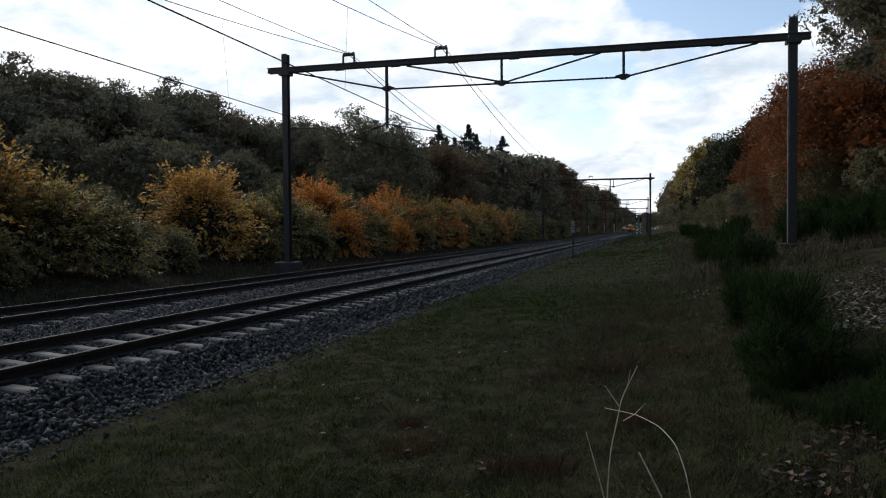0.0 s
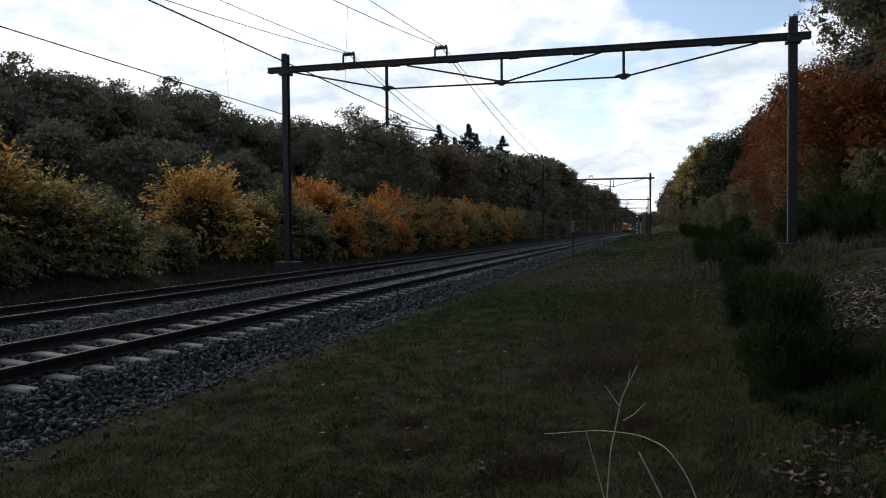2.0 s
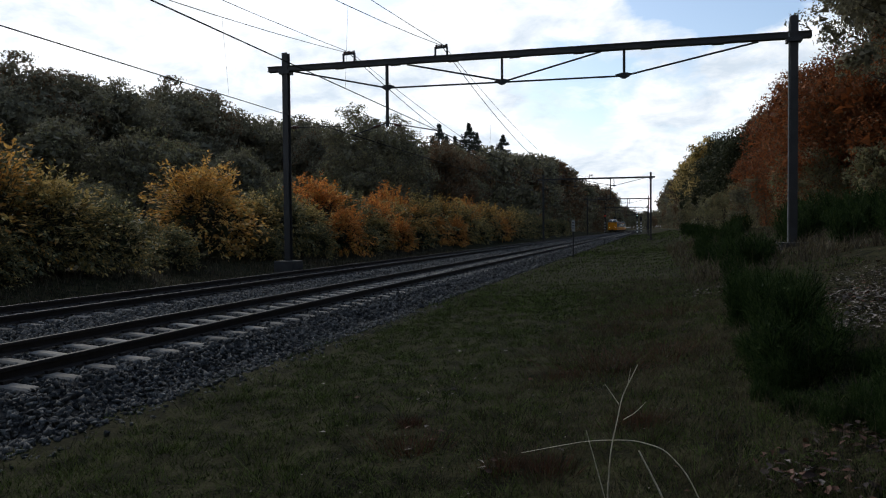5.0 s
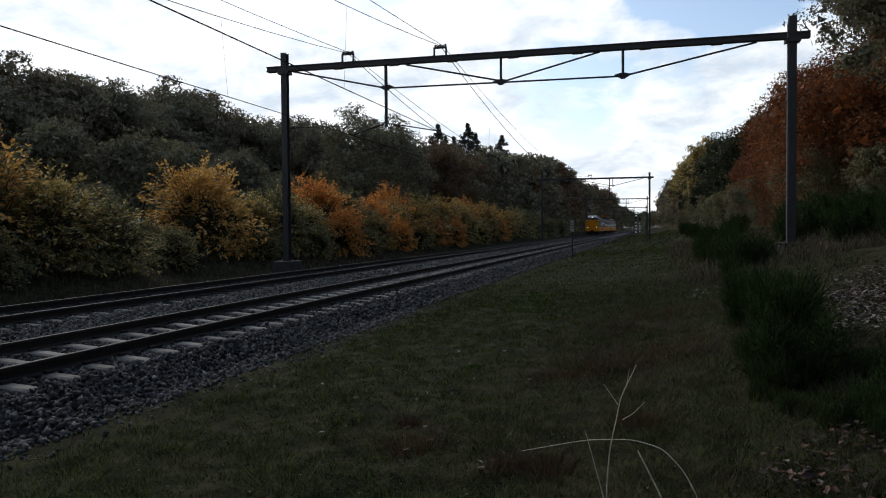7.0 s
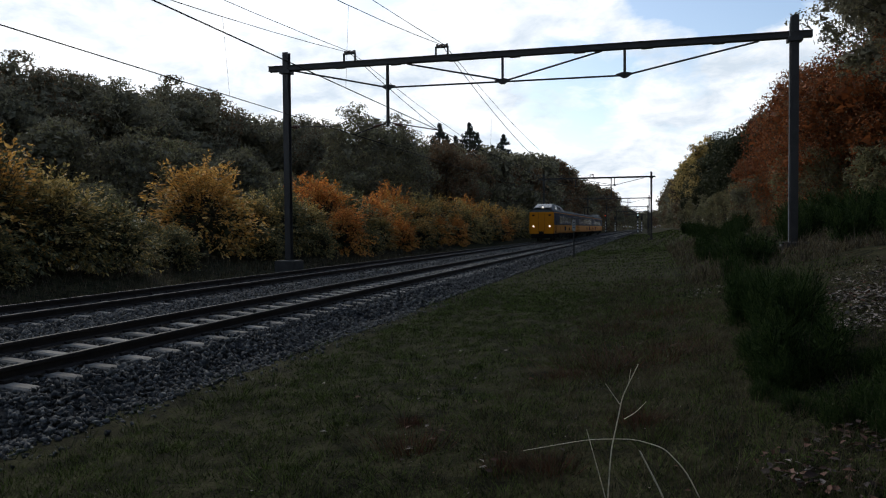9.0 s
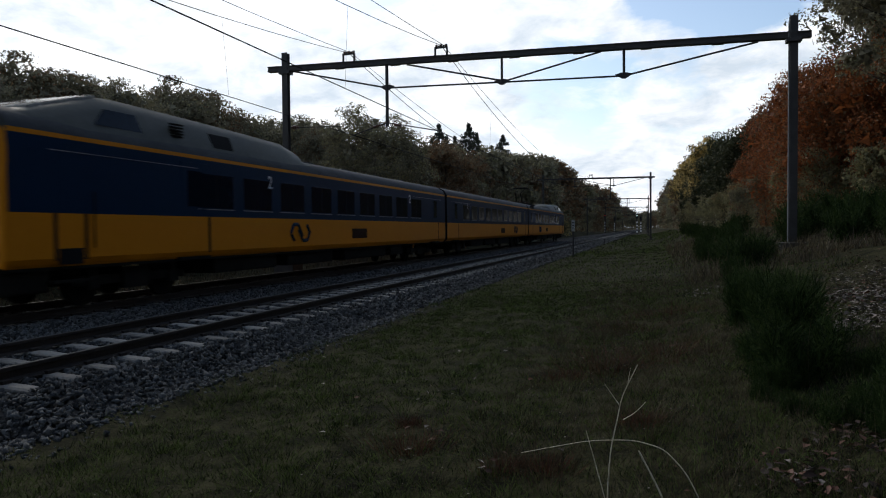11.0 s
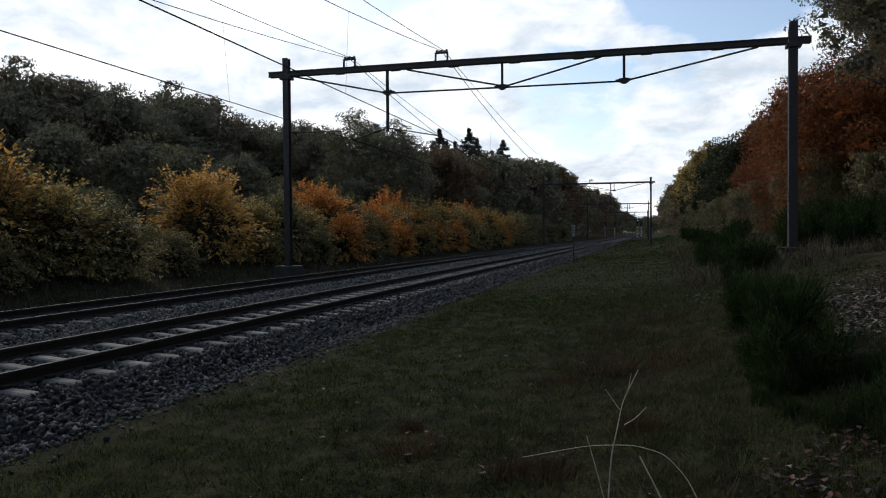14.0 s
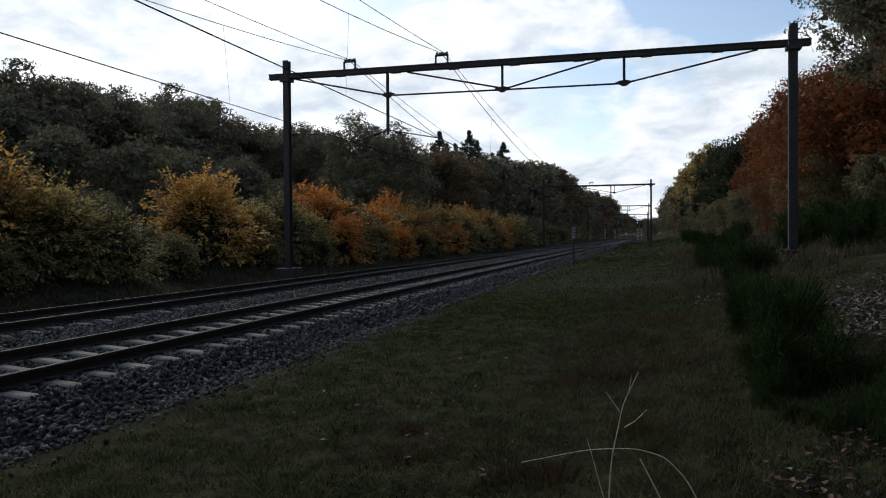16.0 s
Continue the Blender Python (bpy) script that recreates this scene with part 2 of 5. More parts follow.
def mesh_np(name, verts, faces, material, parent=None, label="", smooth=False):
    """A mesh object from arrays of vertices and of faces that all have the same number of corners."""
    me = bpy.data.meshes.new(name)
    n, k = faces.shape
    me.vertices.add(len(verts))
    me.vertices.foreach_set("co", np.asarray(verts, np.float32).ravel())
    me.loops.add(n * k)
    me.loops.foreach_set("vertex_index", np.asarray(faces, np.int32).ravel())
    me.polygons.add(n)
    me.polygons.foreach_set("loop_start", np.arange(0, n * k, k, dtype=np.int32))
    me.update(calc_edges=True)
    if smooth:
        me.polygons.foreach_set("use_smooth", np.ones(n, bool))
    me.materials.append(material)
    ob = new(name, me)
    if parent is not None:
        ob.parent = parent
    return tagged(ob, label)


def tube_np(points, radius, sides=5):
    p = np.asarray(points, float)
    d = np.gradient(p, axis=0)
    d /= np.linalg.norm(d, axis=1)[:, None]
    ref = np.where(np.abs(d[:, 2:3]) > 0.9, [[1.0, 0, 0]], [[0, 0, 1.0]])
    u = np.cross(d, ref)
    u /= np.linalg.norm(u, axis=1)[:, None]
    v = np.cross(d, u)
    a = np.arange(sides) * 2 * np.pi / sides
    r = np.broadcast_to(np.asarray(radius, float), (len(p),))[:, None, None]
    ring = p[:, None] + r * (np.cos(a)[None, :, None] * u[:, None] + np.sin(a)[None, :, None] * v[:, None])
    i, j = np.meshgrid(np.arange(len(p) - 1), np.arange(sides), indexing="ij")
    k = (j + 1) % sides
    f = np.stack([i * sides + j, i * sides + k, (i + 1) * sides + k, (i + 1) * sides + j], -1).reshape(-1, 4)
    return ring.reshape(-1, 3), f


def joined(pieces):
    vs, fs, n = [], [], 0
    for v, f in pieces:
        vs.append(v), fs.append(f + n)
        n += len(v)
    return np.concatenate(vs), np.concatenate(fs)


# ---- ground ----
GX = [-400, -60, -30, -21, -18, -16, -14.6, -5.3, -2, 0, 1.5, 3, 5, 8, 15, 60, 400]
GZ = [3, 1.2, 0.9, 0.35, 0.0, -0.4, -0.5, -0.47, -0.34, -0.2, 0.0, 0.35, 0.9, 1.45, 2.0, 3, 5]


def ground_z(x, y):
    x, y = np.asarray(x, float), np.asarray(y, float)
    edge = np.clip(np.abs(x + 10) - 4.5, 0, 3) / 3
    wave = 0.04 * np.sin(1.3 * x + 0.7 * y) * np.sin(0.9 * y - 0.5 * x) + 0.025 * np.sin(3.1 * x - 1.1 * y + 2) * np.sin(2.3 * y + x)
    return np.interp(x, GX, GZ) + edge * wave


def build_ground():
    xs = np.concatenate([[-2500, -900, -400, -200, -120], np.arange(-80, -16, 2.0), np.arange(-16, -5, 1.0), np.arange(-5, 8, 0.25), np.arange(8, 40, 2.0), [60, 120, 200, 400, 900, 2500]])
    ys = np.concatenate([[-900, -300, -100, -50, -20, -8], np.arange(-4, 30, 0.3), np.arange(30, 80, 1.0), np.arange(80, 300, 8.0), [350, 450, 600, 900, 1500, 2500, 4000]])
    X, Y = np.meshgrid(xs, ys, indexing="ij")
    v = np.stack([X, Y, ground_z(X, Y)], -1).reshape(-1, 3)
    i, j = np.meshgrid(np.arange(len(xs) - 1), np.arange(len(ys) - 1), indexing="ij")
    n = len(ys)
    f = np.stack([i * n + j, (i + 1) * n + j, (i + 1) * n + j + 1, i * n + j + 1], -1).reshape(-1, 4)
    g = mesh_np("ground", v, f, M["soil"], smooth=True)
    tagged(g, "dark autumn soil and grass bank beside the railway", "ground", kind="structure")


build_ground()

# ---- railway ----
NEAR, FAR = -7.66, -11.95      # centre lines of the two tracks
Y0, Y1 = -70.0, 900.0


def build_bed():
    rng = np.random.default_rng(3)
    sx = np.array([-14.9, -14.4, -13.9, -13.5, -13.2, -12.5, -11.95, -11.4, -10.7, -10.3, -9.8, -9.3, -8.9, -8.2, -7.66, -7.1, -6.5, -6.3, -6.05, -5.8, -5.5])
    sz = np.array([-0.62, -0.45, -0.3, -0.205, -0.20, -0.21, -0.22, -0.21, -0.20, -0.21, -0.24, -0.22, -0.21, -0.205, -0.225, -0.205, -0.215, -0.23, -0.34, -0.45, -0.62])
    ys = np.concatenate([np.arange(Y0, -4, 6.0), np.arange(-4, 50, 0.4), np.arange(50, 130, 3.0), np.arange(130, Y1, 25.0)])
    X, Y = np.meshgrid(sx, ys, indexing="ij")
    Z = np.repeat(sz[:, None], len(ys), 1) + rng.normal(0, 0.008, X.shape)
    X = X + rng.normal(0, 0.02, X.shape)
    toe = 0.16 * np.sin(ys * 1.9) * np.sin(ys * 0.71 + 1) + 0.08 * np.sin(ys * 4.3 + 2)
    X[-3:] += toe * np.array([[0.5], [1.0], [1.0]])
    v = np.stack([X, Y, Z], -1).reshape(-1, 3)
    i, j = np.meshgrid(np.arange(len(sx) - 1), np.arange(len(ys) - 1), indexing="ij")
    n = len(ys)
    f = np.stack([i * n + j, (i + 1) * n + j, (i + 1) * n + j + 1, i * n + j + 1], -1).reshape(-1, 4)
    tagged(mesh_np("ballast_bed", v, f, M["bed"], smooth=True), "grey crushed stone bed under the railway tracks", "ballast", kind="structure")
    # loose stones, eight faces each, dense near the eye
    octa = np.array([[1, 0, 0], [-1, 0, 0], [0, 1, 0], [0, -1, 0], [0, 0, 1], [0, 0, -1]], float)
    of = np.array([[0, 2, 4], [2, 1, 4], [1, 3, 4], [3, 0, 4], [2, 0, 5], [1, 2, 5], [3, 1, 5], [0, 3, 5]])
    zones = [(-6.95, -5.55, 2.0, 14.0, 480, 0.034), (-5.65, -5.35, 2.0, 16.0, 330, 0.032), (-5.4, -5.0, 2.0, 18.0, 60, 0.024), (-6.95, -5.5, 14.0, 30.0, 240, 0.040), (-6.95, -5.5, 30, 60, 90, 0.055),
             (-8.3, -7.0, 3, 20, 300, 0.030), (-8.3, -7.0, 20, 45, 120, 0.04),
             (-11.1, -8.5, 5, 24, 260, 0.034), (-11.1, -8.5, 24, 60, 95, 0.05), (-12.6, -11.3, 8, 40, 120, 0.04), (-14.6, -12.8, 10, 40, 90, 0.045), (-8.3, -7.0, 45, 120, 40, 0.06), (-6.95, -5.5, 60, 130, 36, 0.07), (-11.1, -8.5, 60, 130, 36, 0.07), (-12.6, -11.3, 40, 120, 40, 0.06)]
    P, S = [], []
    for x0, x1, y0, y1, per, size in zones:
        c = int((x1 - x0) * (y1 - y0) * per)
        P.append(np.stack([rng.uniform(x0, x1, c), rng.uniform(y0, y1, c)], -1))
        S.append(size * rng.lognormal(0, 0.20, c))
    P, S = np.concatenate(P), np.concatenate(S)
    # clear of the sleepers
    ph = np.mod(P[:, 1] - SLEEPER_Y0, 0.6)
    on = (np.minimum(ph, 0.6 - ph) < 0.135) & ((np.abs(P[:, 0] - NEAR) < 1.25) | (np.abs(P[:, 0] - FAR) < 1.25))
    on &= rng.random(len(P)) > 0.004
    P, S = P[~on], S[~on]
    z = np.maximum(np.interp(P[:, 0] - np.clip((P[:, 0] + 6.3) / 0.5, 0, 1) * np.interp(P[:, 1], ys, toe), sx, sz), ground_z(P[:, 0], P[:, 1])) + S * rng.uniform(-0.2, 0.6, len(S))
    base = octa[None] * (1 + rng.uniform(-0.45, 0.35, (len(P), 6, 3))) + rng.normal(0, 0.22, (len(P), 6, 3))
    base *= (S[:, None] * rng.uniform(0.7, 1.3, (len(P), 3)))[:, None, :]
    q = rng.normal(size=(len(P), 4))
    q /= np.linalg.norm(q, axis=1)[:, None]
    w, x, y, zz = q.T
    R = np.stack([1 - 2 * (y * y + zz * zz), 2 * (x * y - zz * w), 2 * (x * zz + y * w), 2 * (x * y + zz * w), 1 - 2 * (x * x + zz * zz), 2 * (y * zz - x * w), 2 * (x * zz - y * w), 2 * (y * zz + x * w), 1 - 2 * (x * x + y * y)], -1).reshape(-1, 3, 3)
    v = np.einsum("nij,nkj->nki", R, base) + np.stack([P[:, 0], P[:, 1], z], -1)[:, None]
    f = (of[None] + (np.arange(len(P)) * 6)[:, None, None]).reshape(-1, 3)
    tagged(mesh_np("ballast_stones", v.reshape(-1, 3), f, M["ballast"]), "loose grey crushed ballast stones around the sleepers", "ballast stones", kind="stuff")


SLEEPER_Y0 = 6.07
build_bed()


def rail_section():
    h = [(-0.0345, -0.004), (-0.030, 0.0), (0.030, 0.0), (0.0345, -0.004), (0.035, -0.038), (0.009, -0.052), (0.008, -0.125), (0.062, -0.144), (0.070, -0.158), (-0.070, -0.158), (-0.062, -0.144), (-0.008, -0.125), (-0.009, -0.052), (-0.035, -0.038)]
    return h


def sleeper_mesh(name, material):
    """Concrete sleeper with bevelled top, dipped middle, and rail pads with clips."""
    bm = bmesh.new()
    hw = 0.10
    st = [(-1.26, -0.205), (-1.20, -0.185), (-0.78, -0.162), (-0.5, -0.164), (0, -0.20), (0.5, -0.164), (0.78, -0.162), (1.20, -0.185), (1.26, -0.205)]
    rows = []
    for x, zt in st:
        rows.append([bm.verts.new((x, -hw - 0.03, -0.36)), bm.verts.new((x, -hw, zt - 0.02)), bm.verts.new((x, -hw + 0.03, zt)), bm.verts.new((x, hw - 0.03, zt)), bm.verts.new((x, hw, zt - 0.02)), bm.verts.new((x, hw + 0.03, -0.36))])
    for a, b in zip(rows, rows[1:]):
        for k in range(5):
            bm.faces.new((a[k], b[k], b[k + 1], a[k + 1]))
    bm.faces.new(rows[0][::-1]), bm.faces.new(rows[-1])
    bmesh.ops.recalc_face_normals(bm, faces=bm.faces)
    me = bpy.data.meshes.new(name)
    bm.to_mesh(me)
    bm.free()
    me.materials.append(material)
    return me


def clip_mesh():
    me = bpy.data.meshes.new("rail_clip")
    bm = box(-0.03, 0.03, -0.06, 0.06, -0.17, -0.125, 0.008)
    bm.to_mesh(me)
    bm.free()
    me.materials.append(M["rail_side"])
    return me


def build_track(cx, label, material, count):
    tr = thing("railway_track", label, "railway track", Matrix.Translation((cx, 0, 0)))
    for s in (-1, 1):
        r = part("rail", prism([(x + s * 0.7525, z) for x, z in rail_section()], Y0, Y1), M["rail_side"], tr, "rust-dark steel rail")
        part("running_surface", prism([(s * 0.7525 + (x if s else x), z) for x, z in ((-0.029, -0.001), (0.029, -0.001), (0.029, 0.002), (-0.029, 0.002))], Y0, Y1), M["rail_top"], r, "worn dark rail head")
    me, cl = sleeper_mesh("sleeper", material), clip_mesh()
    first = -6
    for k in range(first, first + count):
        s = new("sleeper", me)
        s.parent, s.location = tr, (0, SLEEPER_Y0 + 0.6 * k, 0)
        if k < 40:
            for x in (-0.8275, -0.6775, 0.6775, 0.8275):
                c = new("rail_clip", cl)
                c.parent, c.location = s, (x, 0, 0)
    # the rest of the line as one piece
    n = len(me.vertices)
    co = np.zeros(n * 3, np.float32)
    me.vertices.foreach_get("co", co)
    quads = np.array([p.vertices[:] for p in me.polygons if len(p.vertices) == 4])
    ks = np.array([k for k in range(-60, 420) if not first <= k < first + count])
    v = co.reshape(1, -1, 3) + np.stack([ks * 0, SLEEPER_Y0 + 0.6 * ks, ks * 0], -1)[:, None]
    f = quads[None] + (np.arange(len(ks)) * n)[:, None, None]
    tagged(mesh_np("distant_sleeper", v.reshape(-1, 3), f.reshape(-1, 4), material, tr), kind="stuff")
    return tr


build_track(NEAR, "straight railway track with pale concrete sleepers in ballast", M["concrete"], 150)
build_track(FAR, "straight railway track with stained grey sleepers in ballast", M["old_sleeper"], 130)


# ---- overhead line ----
def h_post(x, y, z0, z1, w=0.25):
    """Rolled steel post of H section."""
    h, t, k = w / 2, 0.028, 0.016
    out = [(-h, -h), (h, -h), (h, -h + t), (k, -h + t), (k, h - t), (h, h - t), (h, h), (-h, h), (-h, h - t), (-k, h - t), (-k, -h + t), (-h, -h + t)]
    bm = bmesh.new()
    a = [bm.verts.new((x + px, y + py, z0)) for px, py in out]
    b = [bm.verts.new((x + px, y + py, z1)) for px, py in out]
    for i in range(len(out)):
        bm.faces.new((a[i], a[(i + 1) % len(out)], b[(i + 1) % len(out)], b[i]))
    bm.faces.new(a[::-1]), bm.faces.new(b)
    bmesh.ops.recalc_face_normals(bm, faces=bm.faces)
    return bm


def sloped_beam(xa, za, xb, zb, half_h=0.11, half_w=0.14):
    """Steel box beam with flanges proud of its web plates."""
    t, k = 0.03, half_w - 0.05
    out = [(-half_w, -half_h), (half_w, -half_h), (half_w, -half_h + t), (k, -half_h + t), (k, half_h - t), (half_w, half_h - t), (half_w, half_h), (-half_w, half_h), (-half_w, half_h - t), (-k, half_h - t), (-k, -half_h + t), (-half_w, -half_h + t)]
    bm = bmesh.new()
    a = [bm.verts.new((xa, py, za + pz)) for py, pz in out]
    b = [bm.verts.new((xb, py, zb + pz)) for py, pz in out]
    for i in range(len(out)):
        bm.faces.new((a[i], a[(i + 1) % len(out)], b[(i + 1) % len(out)], b[i]))
    bm.faces.new(a[::-1]), bm.faces.new(b)
    bmesh.ops.recalc_face_normals(bm, faces=bm.faces)
    return bm


CONTACT = 5.40      # height of the contact wires


def build_portal(y, xl, xr, zl, zr, nodes, drop, arms=True):
    """Two steel posts, a crossbeam braced from below, supports for two lines, and a drop post."""
    p = thing("catenary_portal", "dark steel overhead line portal spanning the two tracks", "overhead line portal", Matrix.Translation((0, y, 0)), group="overhead line portals")
    zb = lambda x: zl + (zr - zl) * (x - xl) / (xr - xl)
    for x, z in ((xl, zl), (xr, zr)):
        g = float(ground_z(x, y))
        part("post", h_post(x, 0, g, z + 0.66), M["steel"], p)
        part("footing", box(x - 0.45, x + 0.45, -0.45, 0.45, g - 0.5, max(g + 0.12, 0.22 if x < 0 and y == 27.0 else g + 0.12), 0.04), M["footing"], p, "mossy concrete footing")
        part("post_bracket", box(x - 0.24, x + 0.24, -0.20, 0.20, z - 0.24, z - 0.113, 0.01), M["steel"], p)
    bm = sloped_beam(xl - 0.8, zb(xl - 0.8), xr + 0.55, zb(xr + 0.55))
    beam = part("crossbeam", bm, M["steel"], p)
    for k in range(1, 8):
        x = xl + (xr - xl) * k / 8
        part("splice_plate", box(x - 0.2, x + 0.2, -0.155, 0.155, zb(x) - 0.135, zb(x) - 0.1125), M["steel"], beam)
    if y == 27.0:
        part("cable_conduit", rod((xr - 0.17, -0.1, float(ground_z(xr, y))), (xr - 0.17, -0.1, zr + 0.4), 0.018), M["sign"], p, "thin pale cable conduit")
    for a, b in nodes["rods"]:
        part("truss_rod", rod((a[0], 0, a[1]), (b[0], 0, b[1]), 0.035), M["steel"], p)
    for x, z in nodes["struts"]:
        part("strut", rod((x, 0, z), (x, 0, zb(x) - 0.105), 0.05), M["steel"], p)
        part("gusset", prism([(x - 0.32, z + 0.06), (x - 0.06, z - 0.10), (x + 0.06, z - 0.10), (x + 0.32, z + 0.06), (x + 0.1, z + 0.12), (x - 0.1, z + 0.12)], -0.03, 0.03), M["steel"], p)
    part("drop_post", rod((drop[0], 0, drop[1]), (drop[0], 0, zb(drop[0]) - 0.105), 0.07), M["steel"], p)
    for x in (FAR + 0.03, NEAR - 0.3):
        z = zb(x) + 0.15
        bm = prism([(x - 0.30, z - 0.05), (x - 0.19, z - 0.05), (x - 0.22, z + 0.02), (x - 0.22, z + 0.26), (x + 0.22, z + 0.26), (x + 0.22, z + 0.02), (x + 0.19, z - 0.05), (x + 0.30, z - 0.05), (x + 0.27, z + 0.02), (x + 0.27, z + 0.31), (x - 0.27, z + 0.31), (x - 0.27, z + 0.02)], -0.05, 0.05)
        s = part("wire_support", bm, M["steel"], p)
        ins = bmesh.new()
        for k in range(5):
            rod((x - 0.22 + k * 0.1, 0, z + 0.35), (x - 0.15 + k * 0.1, 0, z + 0.35), 0.07 if k % 2 == 0 else 0.04, bm=ins)
        part("insulator", ins, M["ceramic"], s)
    # registration arms that hold the contact wires
    for cx, sign in ((FAR, -1), (NEAR, 1)):
        a = part("registration_arm", rod((drop[0], 0, 5.85), (cx + (0.22 if cx == FAR else -0.41), 0, CONTACT + 0.02), 0.022), M["steel"], p)
        part("insulator", rod((drop[0] + sign * 0.3, 0, 5.77), (drop[0] + sign * 0.6, 0, 5.69), 0.055), M["ceramic"], a)
    if arms:
        a = part("bracket_rod", rod((xl + 0.15, 0, 5.86), (FAR - 0.3, 0, 5.80), 0.014), M["steel"], p)
        ins = bmesh.new()
        for k in range(4):
            rod((xl + 0.22 + k * 0.1, 0, 5.86), (xl + 0.29 + k * 0.1, 0, 5.86), 0.05 + 0.045 * (k in (1, 2)), bm=ins)
        part("insulator", ins, M["ceramic"], a)
    return p


XL, XR = -14.82, 4.73
MAIN = dict(rods=[((-14.5, 8.22), (-10.25, 7.25)), ((-10.25, 7.25), (-5.52, 7.17)), ((-9.4, 8.13), (-5.385, 7.2)), ((-5.42, 7.2), (-1.78, 8.05)), ((-5.52, 7.17), (-0.95, 7.1)), ((-0.95, 7.1), (3.6, 7.97))],
            struts=[(-10.25, 7.25), (-5.52, 7.17), (-0.95, 7.1)])
SMALL = dict(rods=[((-14.3, 8.2), (-10.2, 7.3)), ((-10.2, 7.3), (-4.88, 7.33)), ((-9.3, 8.2), (-4.9, 7.33)), ((-4.88, 7.33), (-0.9, 8.25))], struts=[(-10.2, 7.3), (-4.88, 7.33)])
PORTALS = [-45.0, 27.0, 100.0, 172.0, 244.0, 316.0, 390.0]
build_portal(27.0, XL, XR, 8.34, 8.10, MAIN, (-10.26, 5.7))
for k, y in enumerate(PORTALS):
    if y != 27.0:
        build_portal(y, -14.6, (-0.03, -0.03, -0.03, -0.56, -1.2, -1.2, -1.2)[k], 8.42, 8.38, SMALL, (-5.33, 5.6) if y > 0 else (-10.2, 5.6), arms=False)


def build_lines():
    for cx, off, stag in ((FAR, 0.03, 0.22), (NEAR, -0.3, -0.41)):
        ln = thing("catenary_line", "thin sagging overhead contact line hung above a railway track", "overhead wires", group="overhead wires")
        for a, b in zip(PORTALS, PORTALS[1:]):
            n = 24
            s = np.linspace(0, 1, n)
            top, sag = 8.78, 2.48 if b < 60 and cx == FAR else 2.6
            zm = top - 4 * sag * s * (1 - s)
            ys = a + (b - a) * s
            sideways = cx + off + 0 * s
            mesh_np("messenger_wire", *tube_np(np.stack([sideways, ys, zm], -1), 0.011 if b < 60 else 0.016, 5), M["wire"], ln)
            for d in (-0.015, 0.015):
                mesh_np("contact_wire", *tube_np(np.stack([cx + stag + d + 0 * s, ys, CONTACT + 0 * s], -1), 0.008 if b < 60 else 0.013, 4), M["wire"], ln)
            for k in range(1, 8):
                q = k / 8
                mesh_np("dropper", *tube_np([(cx + off, a + (b - a) * q, top - 4 * sag * q * (1 - q)), (cx + stag, a + (b - a) * q, CONTACT)], 0.004, 4), M["wire"], ln)
        # second wire of the suspension, tighter
        for a, b in zip(PORTALS, PORTALS[1:]):
            s = np.linspace(0, 1, 20)
            mesh_np("feeder_wire", *tube_np(np.stack([cx + off + 0.1 + 0 * s, a + (b - a) * s, 8.78 - 4 * (1.45 if b < 60 else 1.75) * s * (1 - s)], -1), 0.011, 5), M["wire"], ln)


build_lines()


# ---- train: three coaches, a raised cab at each end ----
def band(bm, pts, ys):
    """Strip of body skin through the x, z points, along ys."""
    for s in (1, -1):
        rows = [[bm.verts.new((x * s, y, z)) for x, z in pts] for y in ys]
        for a, b in zip(rows, rows[1:]):
            for k in range(len(pts) - 1):
                bm.faces.new((a[k], a[k + 1], b[k + 1], b[k]))
    bmesh.ops.recalc_face_normals(bm, faces=bm.faces)
    return bm


def text_part(name, body, size, m, material, parent):
    cu = bpy.data.curves.new(name, "FONT")
    cu.body, cu.size, cu.extrude, cu.align_x, cu.align_y = body, size, 0.003, "CENTER", "CENTER"
    tmp = new(name, cu)
    bpy.context.view_layer.update()
    me = bpy.data.meshes.new_from_object(tmp.evaluated_get(bpy.context.evaluated_depsgraph_get()))
    bpy.data.objects.remove(tmp)
    me.materials.clear()
    me.materials.append(material)
    ob = new(name, me)
    ob.parent, ob.matrix_local = parent, m
    return ob


